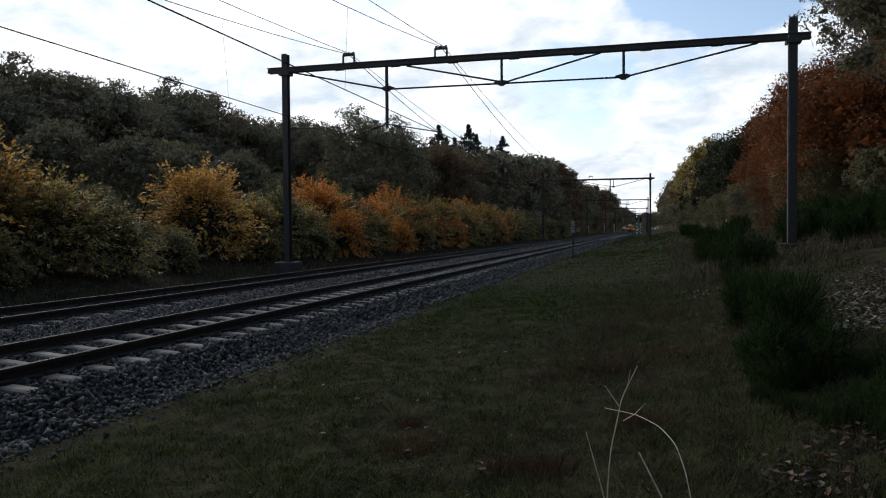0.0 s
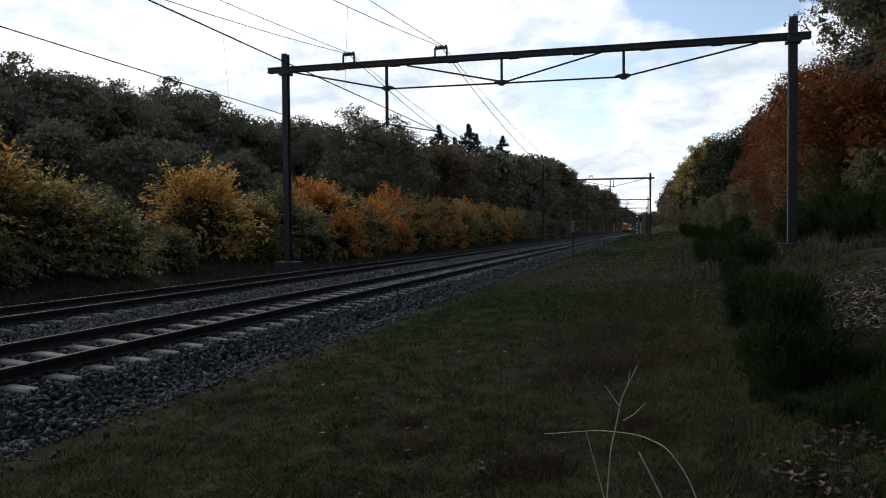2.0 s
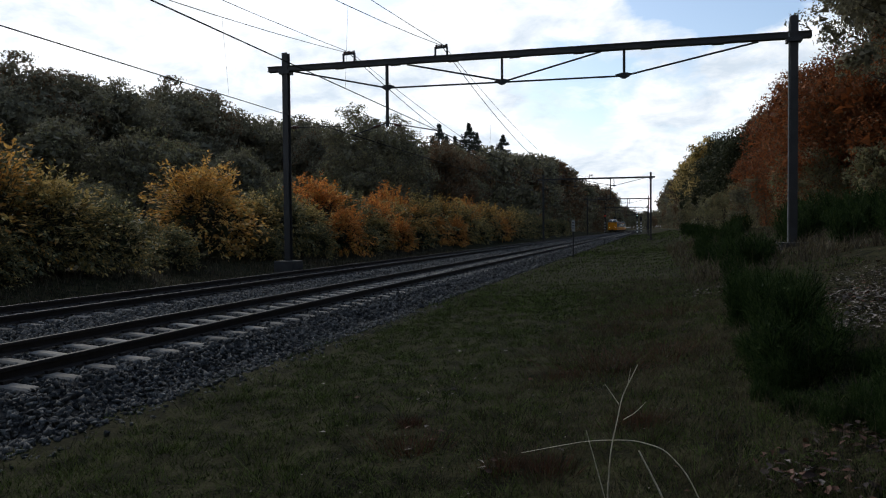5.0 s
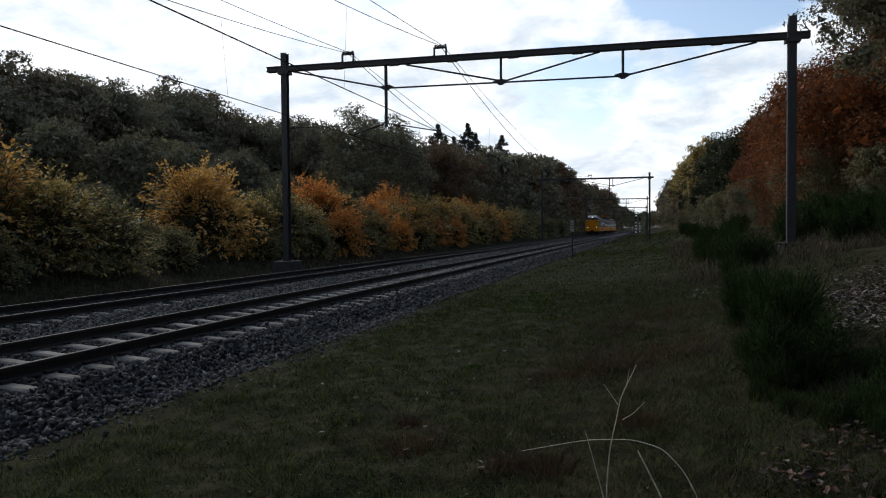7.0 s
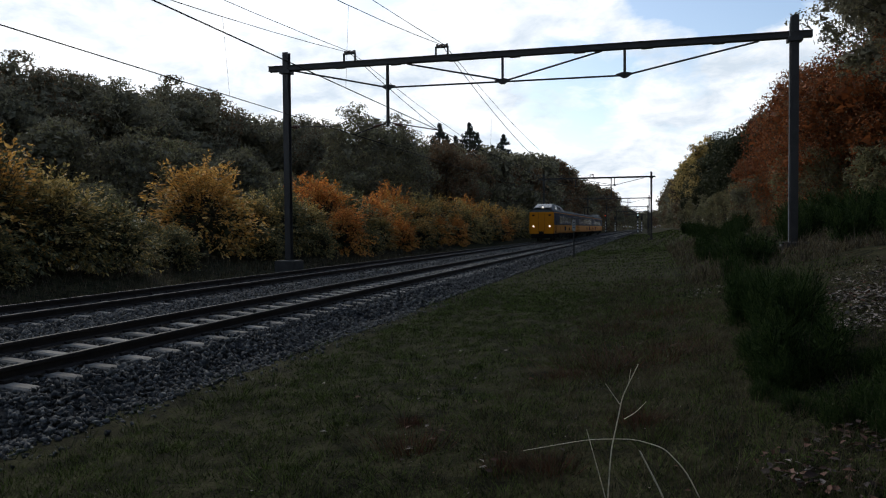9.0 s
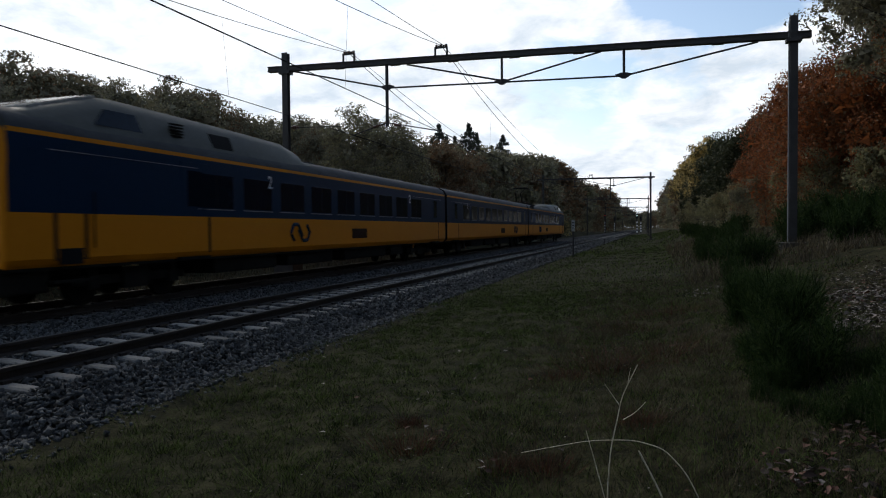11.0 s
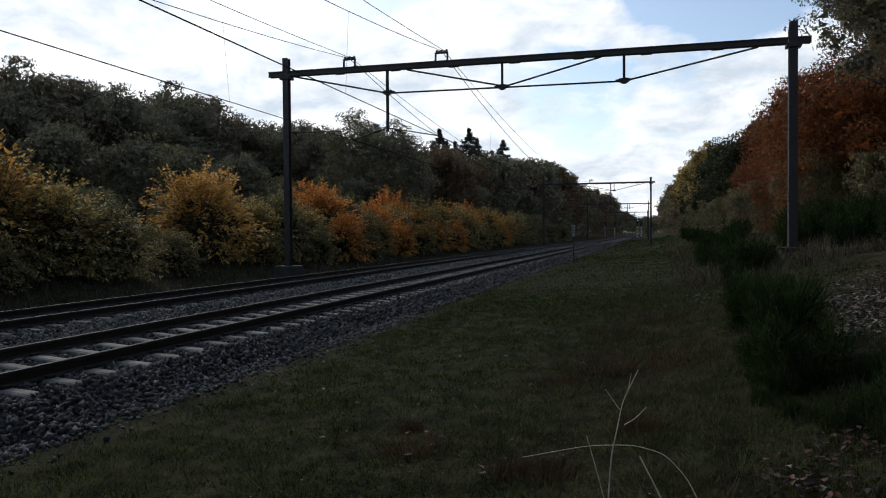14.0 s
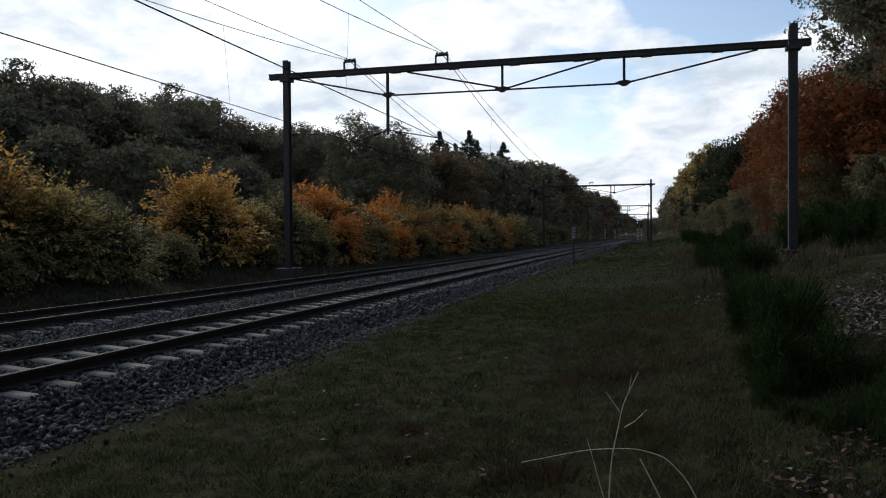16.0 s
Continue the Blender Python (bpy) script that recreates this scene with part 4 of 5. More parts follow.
def limbs_np(rng, height, spread, stems=1, base=0.22, twigs=10):
    """Tapered stems with side branches."""
    pieces = []
    for s in range(stems):
        a = rng.uniform(0, 2 * np.pi)
        lean = 0.08 if stems == 1 else 0.35
        t = np.linspace(0, 1, 7)
        top = np.array([math.cos(a) * spread * lean, math.sin(a) * spread * lean, height * rng.uniform(0.8, 0.95)])
        p = t[:, None] * top + np.concatenate([[[0, 0, 0]], rng.normal(0, 0.011 * height, (6, 3)) * [[1, 1, 0.3]]])
        if stems > 1:
            p[:, :2] += rng.normal(0, 0.15, 2)
        pieces.append(tube_np(p, base * (1 - 0.85 * t), 7))
        for k in range(twigs):
            f = rng.uniform(0.25, 0.95)
            o = np.array([np.interp(f, t, p[:, i]) for i in range(3)])
            b = rng.uniform(0, 2 * np.pi)
            ln = spread * rng.uniform(0.5, 1.0) * (1.15 - f * 0.6)
            q = np.linspace(0, 1, 5)[:, None]
            end = np.array([math.cos(b) * ln, math.sin(b) * ln, ln * rng.uniform(0.25, 0.9)])
            pieces.append(tube_np(o + q * end + rng.normal(0, 0.04 * ln, (5, 3)) * q, base * 0.4 * (1 - f * 0.6) * (1 - 0.85 * q[:, 0]), 5))
    return joined(pieces)


def build_tree(name, label, category, seed, height, width, count, leaf, material, group, trunk_free=0.12, lumps=22, lump=0.30, stems=1, base=0.2, second=None, m=None, twigs=10, skirt=0.0, core=1000):
    rng = np.random.default_rng(seed)
    t = thing(name, label, category, m, group=group)
    v, f = limbs_np(rng, height, width * 0.45, stems, base, twigs)
    mesh_np("trunk", v, f, M["bark"], t, smooth=True)
    lobes = []
    c0 = height * (1 + trunk_free) / 2
    rz = height * (1 - trunk_free) / 2
    for k in range(lumps):
        d = rng.normal(size=3)
        d /= np.linalg.norm(d)
        if d[2] < -0.5:
            d[2] *= -1
        r = width * lump * rng.uniform(0.6, 1.15)
        e = rng.uniform(0.75, 1.05)
        lobes.append((d[0] * (width / 2 - r * 0.7) * e, d[1] * (width / 2 - r * 0.7) * e, c0 + d[2] * (rz - r * 0.55) * e, r, r * rng.uniform(0.65, 0.9)))
    lobes.append((0, 0, c0, width * 0.36, rz * 0.8))
    pts, out = bough_points(rng, lobes, count)
    if skirt:      # leaves down to the ground
        low = rng.random(count) < skirt
        a, q = rng.uniform(0, 2 * np.pi, count), rng.uniform(0.25, 1, count) ** 0.5
        ring = np.stack([np.cos(a) * q * width * 0.46, np.sin(a) * q * width * 0.46, height * 0.55 * rng.uniform(0, 1, count)], -1)
        ring[:, :2] *= (0.68 + 0.55 * ring[:, 2:] / height)
        ring += rng.normal(0, 0.12, (count, 3))
        pts = np.where(low[:, None], ring, pts)
    pts[:, 2] = np.maximum(pts[:, 2], 0.05 + 0.3 * rng.random(count))
    # large leaves deep inside, which close the crown
    lo = np.array(lobes)[rng.integers(0, len(lobes), core)]
    d = rng.normal(size=(core, 3))
    d *= (rng.random(core) ** 0.4 * 0.62 / np.linalg.norm(d, axis=1))[:, None]
    inner = lo[:, :3] + d * np.stack([lo[:, 3], lo[:, 3], lo[:, 4]], -1)
    iv, fi = leaves_np(rng, inner, leaf * 3.2, long=1.4, small=True)
    if second:
        pick = rng.random(count) < second[1]
        mesh_np("leaves", *faced_np(rng, pts[pick], out[pick], leaf), M[second[0]], t)
        pts, out = pts[~pick], out[~pick]
    mesh_np("crown", *joined([faced_np(rng, pts, out, leaf), (iv, fi)]), M[material], t)
    return t


def at(x, y, turn=0.0, sink=0.15):
    return pose(x, y, float(ground_z(x, y)) - sink, 0, 0, turn)


def scaled_copy(ob, x, y, turn, s, sz=None):
    c = copy_thing(ob, at(x, y, turn))
    c.scale = (s, s, sz or s)
    return c


R = random.Random(11)

# forest behind the far track
oaks = [build_tree("oak_tree", "dark green oak in a dense forest edge", "tree", 20 + k, 12.4, 9.5, 14500, 0.135, mt, "forest trees", 0.08, 34, 0.21, second=sc, m=at(-42 - k, 53 + 7 * k), twigs=12)
        for k, (mt, sc) in enumerate((("dark_leaf", ("olive_leaf", 0.15)), ("dark_leaf", ("brown_leaf", 0.25)), ("dark_leaf", ("olive_leaf", 0.4)), ("brown_leaf", ("dark_leaf", 0.25))))]
for k in range(14):
    y = 16 + k * 4.6 + R.uniform(-1.2, 1.2)
    s = R.uniform(0.72, 0.80) + (0.25 if y > 37 else 0.06) if y < 48 else R.uniform(1.06, 1.16)
    scaled_copy(oaks[R.choice((0, 0, 1, 1, 2))], -40 + R.uniform(-2.5, 2.5), y, R.uniform(0, 360), s, s * R.uniform(0.94, 1.06))
for k in range(8):
    scaled_copy(oaks[R.choice((0, 1))], -48 + R.uniform(-2, 2), 22 + 8 * k, R.uniform(0, 360), 0.74 if k < 3 else (0.98, 1.05, 1.08, 1.08, 1.08)[k - 3])
BACK = [(-60 + R.uniform(-3, 3), 6 + 9 * k) for k in range(12)]
# lower edge trees in front of it
under = [build_tree("young_tree", "dull olive young tree at the forest edge", "tree", 40 + k, 7.2, 5.2, 6500, 0.10, mt, "forest edge trees", 0.05, 22, 0.26, stems=2, base=0.1, second=sc, m=at(-30.5, 22 + 9 * k), skirt=0.3, core=500)
         for k, (mt, sc) in enumerate((("olive_leaf", ("dark_leaf", 0.4)), ("dark_leaf", ("olive_leaf", 0.4)), ("olive_leaf", ("brown_leaf", 0.25))))]
for k in range(17):
    scaled_copy(under[R.randrange(3)], -30 + R.uniform(-2.5, 2.2), 12 + k * 3.0 + R.uniform(-1, 1), R.uniform(0, 360), R.uniform(0.75, 1.05))
for k in range(18):
    scaled_copy(under[R.randrange(3)], -25.0 + R.uniform(-1.5, 1.5), 9 + k * 3.1 + R.uniform(-1, 1), R.uniform(0, 360), R.uniform(0.42, 0.58))
# taller wood that comes closer to the line further on
big = build_tree("oak_tree", "broad round dark green oak above the bushes", "tree", 60, 12.9, 12.0, 34000, 0.125, "dark_leaf", "forest trees", 0.0, 40, 0.2, second=("olive_leaf", 0.35), m=at(-26.0, 64.5), twigs=16, skirt=0.15)
far_oaks = [build_tree("oak_tree", "dark autumn woodland tree, copied unseen around the eye for shade", "tree", 64 + k, 12.0, 9.0, 3600, 0.27, mt, "distant trees", 0.0, 24, 0.24, second=sc, m=at(-24, 300 + 12 * k), twigs=4, skirt=0.2, core=400)
            for k, (mt, sc) in enumerate((("dark_leaf", ("olive_leaf", 0.3)), ("brown_leaf", ("dark_leaf", 0.5))))]
for x, y in BACK:
    scaled_copy(far_oaks[R.randrange(2)], x, y, R.uniform(0, 360), 0.95)
for k in range(18):
    scaled_copy(far_oaks[R.randrange(2)], -53 + R.uniform(-1, 1), 20 + 4.4 * k, R.uniform(0, 360), 0.6, 0.42)
for k in range(16):
    scaled_copy(far_oaks[R.randrange(2)], 19 + R.uniform(-1, 1), 48 + 7 * k, R.uniform(0, 360), 0.7, 0.5)
# along the line: place, height over twelve metres
far_row = [(-29, 78, 0.95), (-27, 86, 1.0), (-29, 94, 1.05), (-27, 101, 1.05), (-28, 109, 1.15), (-27, 117, 1.2), (-27, 127, 1.22), (-26, 138, 1.28), (-26, 150, 1.36), (-26, 163, 1.48), (-26, 178, 1.6), (-26, 194, 1.72), (-26, 212, 1.6), (-23, 226, 1.32), (-22.5, 244, 1.4), (-22, 264, 1.5), (-21.5, 290, 1.58), (-21, 318, 1.6), (-21, 350, 1.6), (-20, 390, 1.5), (-20, 430, 1.3), (-20, 480, 1.3), (-20, 560, 1.5), (-17, 660, 1.6), (-10, 740, 1.5), (-4, 770, 1.5), (3, 760, 1.6)]
far_row += [(-28 + 5 * k, 640 + 9 * (k % 3), 1.0) for k in range(3)] + [(6 + 5 * k, 640 + 9 * (k % 3), 1.0) for k in range(3)] + [(-14 + 4.5 * k, 800, 1.25) for k in range(6)]
for x, y, s in far_row:
    pool = oaks if y < 112 else far_oaks
    scaled_copy(R.choice(pool), x + R.uniform(-1, 1), y, R.uniform(0, 360), s * R.uniform(0.95, 1.03))
    scaled_copy(R.choice(pool), x - 8 + R.uniform(-1, 1), y + 3, R.uniform(0, 360), s * 1.0) if y > 100 else None
    if y < 420:
        scaled_copy(under[R.randrange(3)] if y < 150 else far_oaks[R.randrange(2)], x + 3.0, y + 4, R.uniform(0, 360), 0.8 if y < 150 else 0.6)


def build_pine(seed, height, m):
    rng = np.random.default_rng(seed)
    t = thing("spruce_tree", "dark spiky conifer rising above the forest", "conifer", m, group="conifers")
    v, f = tube_np(np.stack([np.zeros(6), np.zeros(6), np.linspace(0, height, 6)], -1), 0.22 * (1 - 0.93 * np.linspace(0, 1, 6)), 7)
    mesh_np("trunk", v, f, M["bark"], t, smooth=True)
    pts = []
    for k in range(22):
        z = height * (0.3 + 0.70 * k / 21)
        r = min(3.3, (height - z) * 0.62 + 0.2) * rng.uniform(0.65, 1.25)
        for a in rng.uniform(0, 2 * np.pi, 7):
            n = 40
            q = rng.uniform(0.02, 1, n) ** 0.6
            w = rng.normal(0, 0.22, n) * (0.4 + q) * r * 0.35
            reach = r * rng.uniform(0.6, 1.15)
            pts.append(np.stack([np.cos(a) * reach * q - np.sin(a) * w, np.sin(a) * reach * q + np.cos(a) * w, z - 0.45 * reach * q + 0.30 * reach * q * q], -1) + rng.normal(0, 1, (n, 3)) * [0.08, 0.08, 0.15])
    v, f = leaves_np(rng, np.concatenate(pts), 0.16, long=2.2, small=True)
    mesh_np("crown", v, f, M["needle"], t)
    return t


for x, y, s in ((-35, 74, 0.95), (-36, 82, 0.95), (-34, 68, 0.9), (-36, 92, 1.0), (-32, 75, 0.8), (-33, 84, 0.9)):
    scaled_copy(oaks[R.choice((0, 1))], x, y, R.uniform(0, 360), s)
scaled_copy(oaks[3], -24.3, 84, 40, 0.95)
pine = build_pine(71, 17.0, at(-32, 107))
for x, y, s in ((-32, 111, 0.92), (-32, 126, 1.16), (-32, 132, 1.1), (-33, 120, 0.98), (-32, 157, 1.26), (-33, 150, 1.08), (-33, 164, 1.12), (-46, 80, 0.84), (-46, 92, 0.9), (-46, 96, 0.9)):
    scaled_copy(pine, x, y, R.uniform(0, 360), s)



# bushes in autumn colour along the far track
def build_bush(label, seed, shoots, per, leaf, material, second, m, stems, twigs, height=4.6, width=5.0, small=False):
    """Arching shoots that fan out of a dome, with leaves hanging along them; duller leaves lower down."""
    rng = np.random.default_rng(seed)
    t = thing("bush", label, "shrub", m, group="autumn bushes")
    mesh_np("trunk", *limbs_np(rng, height * 0.8, width * 0.42, stems, 0.05, twigs), M["bark"], t, smooth=True)
    d = rng.normal(size=(shoots, 3))
    d /= np.linalg.norm(d, axis=1)[:, None]
    d[:, 2] = np.where(d[:, 2] < -0.72, -d[:, 2], d[:, 2])
    axes = np.array([width / 2, width / 2, height * 0.56])
    bulge = 1 + 0.13 * np.sin(3 * np.arctan2(d[:, 1], d[:, 0]) + seed) + 0.10 * np.sin(5 * d[:, 2] + 2 * d[:, 0] + seed)
    wide = np.where(d[:, 2:] < 0, 1.18, 1.0)
    tip = [0, 0, height * 0.44] + d * axes * wide * (bulge * rng.uniform(0.70, 1.10, shoots))[:, None]
    foot = [0, 0, height * 0.30] + d * axes * rng.uniform(0.15, 0.5, shoots)[:, None]
    arch = np.stack([0 * d[:, 0], 0 * d[:, 0], rng.uniform(0.15, 0.5, shoots) * (1 - 0.6 * np.abs(d[:, 2]))], -1)
    q = rng.uniform(0.30, 1.0, (shoots, per)) ** 0.8
    along = foot[:, None] + (tip - foot)[:, None] * q[..., None] + arch[:, None] * (4 * q * (1 - q))[..., None]
    turn = rng.normal(0, 1, (shoots, per, 3))
    turn[..., 2] = 0
    hang = (tip - foot)[:, None] / np.linalg.norm(tip - foot, axis=1)[:, None, None] * 0.7 + turn * 0.55 + [0, 0, -0.35]
    hang /= np.linalg.norm(hang, axis=2)[..., None]
    P, D = along.reshape(-1, 3), hang.reshape(-1, 3)
    n = len(P)
    P = P + rng.normal(0, 0.05, (n, 3))
    P[:, 2] = np.maximum(P[:, 2], 0.1 + 0.3 * rng.random(n))
    S = np.cross(D, rng.normal(0, 0.6, (n, 3)) + [0, 0, 1.0])
    S /= np.linalg.norm(S, axis=1)[:, None] + 1e-9
    sz = (leaf * rng.uniform(0.6, 1.4, n))[:, None]
    if small:
        v = np.stack([P - S * sz * 0.5, P + S * sz * 0.5, P + D * sz * 2.0], 1)
    else:
        v = np.stack([P, P + D * sz * 0.9 + S * sz * 0.5, P + D * sz * 2.1, P + D * sz * 0.9 - S * sz * 0.5], 1)
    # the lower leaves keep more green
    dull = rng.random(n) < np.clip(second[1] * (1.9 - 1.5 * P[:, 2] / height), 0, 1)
    k = v.shape[1]
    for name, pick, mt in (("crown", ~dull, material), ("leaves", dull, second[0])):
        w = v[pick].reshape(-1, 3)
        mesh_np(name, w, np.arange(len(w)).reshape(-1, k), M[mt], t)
    u = np.cross(tip - foot, [0.3, 0.2, 1.0])
    u *= 0.012 / np.linalg.norm(u, axis=1)[:, None]
    mid = (foot + tip) / 2 + arch
    tw = np.stack([foot - u, foot + u, mid + u * 0.7, mid - u * 0.7, mid - u * 0.7, mid + u * 0.7, tip, tip], 1).reshape(-1, 3)
    mesh_np("shoot", tw, np.arange(len(tw)).reshape(-1, 4), M["bark"], t, "thin dark shoots")
    # large leaves close the middle; their dark colour stands in for inner shade
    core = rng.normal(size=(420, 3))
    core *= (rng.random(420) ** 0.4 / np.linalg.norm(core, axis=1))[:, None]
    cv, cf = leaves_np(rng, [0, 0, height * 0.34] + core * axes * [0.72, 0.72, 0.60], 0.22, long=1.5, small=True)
    mesh_np("inner_leaves", cv, cf, M["deep_leaf"], t, "dark inner leaves that stand in for shade inside the shrub")
    return t


kinds = {}
for k, (key, mt, sc, label) in enumerate((("yellow", "yellow_leaf", ("lime_leaf", 0.25), "dense rounded shrub with golden yellow autumn leaves"),
                                          ("orange", "orange_leaf", ("yellow_leaf", 0.3), "shrub with glowing orange autumn leaves"),
                                          ("lime", "lime_leaf", ("green_leaf", 0.35), "loose shrub with yellow-green leaves"),
                                          ("green", "green_leaf", ("lime_leaf", 0.2), "dull green shrub beside the railway"),
                                          ("mixed", "yellow_leaf", ("green_leaf", 0.5), "shrub with mixed yellow and green leaves"))):
    kinds[key] = build_bush(label, 80 + k, 430, 22, 0.090, mt, sc, at(-20, 60 + 9 * k), 5, 8)
far_kinds = {}
for k, (key, mt, sc, label) in enumerate((("yellow", "yellow_leaf", ("lime_leaf", 0.25), "distant shrub with golden yellow leaves"), ("orange", "orange_leaf", ("yellow_leaf", 0.3), "distant shrub with orange autumn leaves"), ("lime", "lime_leaf", ("green_leaf", 0.35), "distant shrub with yellow-green leaves"),
                                          ("green", "green_leaf", ("lime_leaf", 0.2), "distant shrub with dull green leaves"), ("mixed", "yellow_leaf", ("green_leaf", 0.5), "distant shrub with yellow and green leaves"))):
    far_kinds[key] = build_bush(label, 90 + k, 320, 20, 0.105, mt, sc, at(-24, 140 + 9 * k), 4, 4, small=True)
BUSHES = [("yellow", -20.2, 28.6, 1.0, 1.0), ("yellow", -20.5, 14.2, 1.05, 1.12), ("mixed", -20.0, 17.0, 0.8, 0.95), ("lime", -19.2, 18.8, 0.75, 0.8), ("green", -18.6, 20.8, 0.62, 0.62),
          ("green", -20.6, 25.2, 0.4, 0.42), ("lime", -19.8, 32.4, 0.72, 0.76), ("green", -19.6, 34.6, 0.75, 0.86), ("lime", -19.6, 37.4, 0.75, 0.72),
          ("orange", -20.5, 41.3, 0.95, 1.06), ("orange", -18.0, 39.6, 0.60, 0.66), ("green", -20.2, 44.4, 0.85, 0.95), ("orange", -19.4, 47.8, 0.8, 0.85), ("lime", -18.6, 46.4, 0.55, 0.6), ("orange", -20.4, 54.0, 0.9, 1.05),
          ("lime", -19.4, 52.0, 0.8, 0.8), ("mixed", -19.0, 56.0, 0.8, 0.9), ("lime", -19.8, 61.0, 0.95, 1.0), ("orange", -18.6, 60.0, 0.6, 0.62), ("mixed", -19.6, 66.0, 0.95, 1.05), ("lime", -18.8, 71.0, 0.85, 0.95),
          ("orange", -20.0, 76.0, 0.95, 1.02), ("mixed", -18.8, 81.0, 0.9, 1.0), ("yellow", -20.0, 88.0, 1.0, 1.05), ("mixed", -18.8, 93.0, 0.9, 0.95), ("lime", -18.6, 99.0, 0.95, 1.0), ("green", -18.6, 107.0, 0.95, 0.98), ("green", -18.2, 116.0, 0.9, 0.85), ("green", -18.0, 130, 0.8, 0.8), ("green", -18.0, 150, 0.85, 0.8),
          ("mixed", -21.5, 8.5, 1.0, 1.0), ("green", -18.8, 11.0, 0.5, 0.5), ("green", -18.0, 15.4, 0.42, 0.42), ("green", -18.2, 24.0, 0.42, 0.4), ("green", -18.4, 31.0, 0.4, 0.4), ("orange", -17.9, 49.5, 0.5, 0.52), ("mixed", -17.8, 54.0, 0.55, 0.56), ("orange", -17.8, 64.5, 0.55, 0.6), ("lime", -17.8, 75.0, 0.6, 0.62), ("orange", -17.8, 86.0, 0.6, 0.66), ("green", -17.9, 36.0, 0.4, 0.45), ("green", -17.8, 43.5, 0.4, 0.4)]
used = set()
for key, x, y, s, sz in BUSHES:
    if y > 48:
        copy = copy_thing(far_kinds[key], at(x, y, R.uniform(0, 360)))
        copy.scale = (s, s, sz)
    elif key not in used:
        used.add(key)
        kinds[key].matrix_world = at(x, y, R.uniform(0, 360))
        kinds[key].scale = (s, s, sz)
    else:
        copy = copy_thing(kinds[key], at(x, y, R.uniform(0, 360)))
        copy.scale = (s, s, sz)

# wood on the near side, with unseen trees added round the eye for shade
russet = build_tree("oak_tree", "russet-brown autumn oak over the grass bank", "tree", 101, 11.5, 9.5, 24000, 0.105, "red_leaf", "trackside oaks", 0.05, 30, 0.24, second=("brown_leaf", 0.3), m=at(11.0, 50), twigs=16, skirt=0.2)
dark = build_tree("oak_tree", "tall half-bare dark tree over the grass bank", "tree", 102, 20.0, 11.0, 46000, 0.098, "dark_leaf", "trackside oaks", 0.12, 60, 0.17, second=("olive_leaf", 0.2), m=at(12.4, 38), twigs=60, base=0.3, core=3500)
dgreen = build_tree("oak_tree", "dark green broad tree beside the railway", "tree", 103, 11.5, 9.0, 14000, 0.15, "deep_leaf", "trackside oaks", 0.0, 28, 0.24, second=("dark_leaf", 0.1), m=at(10.2, 82), skirt=0.3)
golden = build_tree("birch_tree", "tall tree with thinning golden yellow leaves", "tree", 104, 14.6, 8.0, 11000, 0.15, "lime_leaf", "trackside oaks", 0.1, 30, 0.22, second=("deep_leaf", 0.45), m=at(9.0, 118))
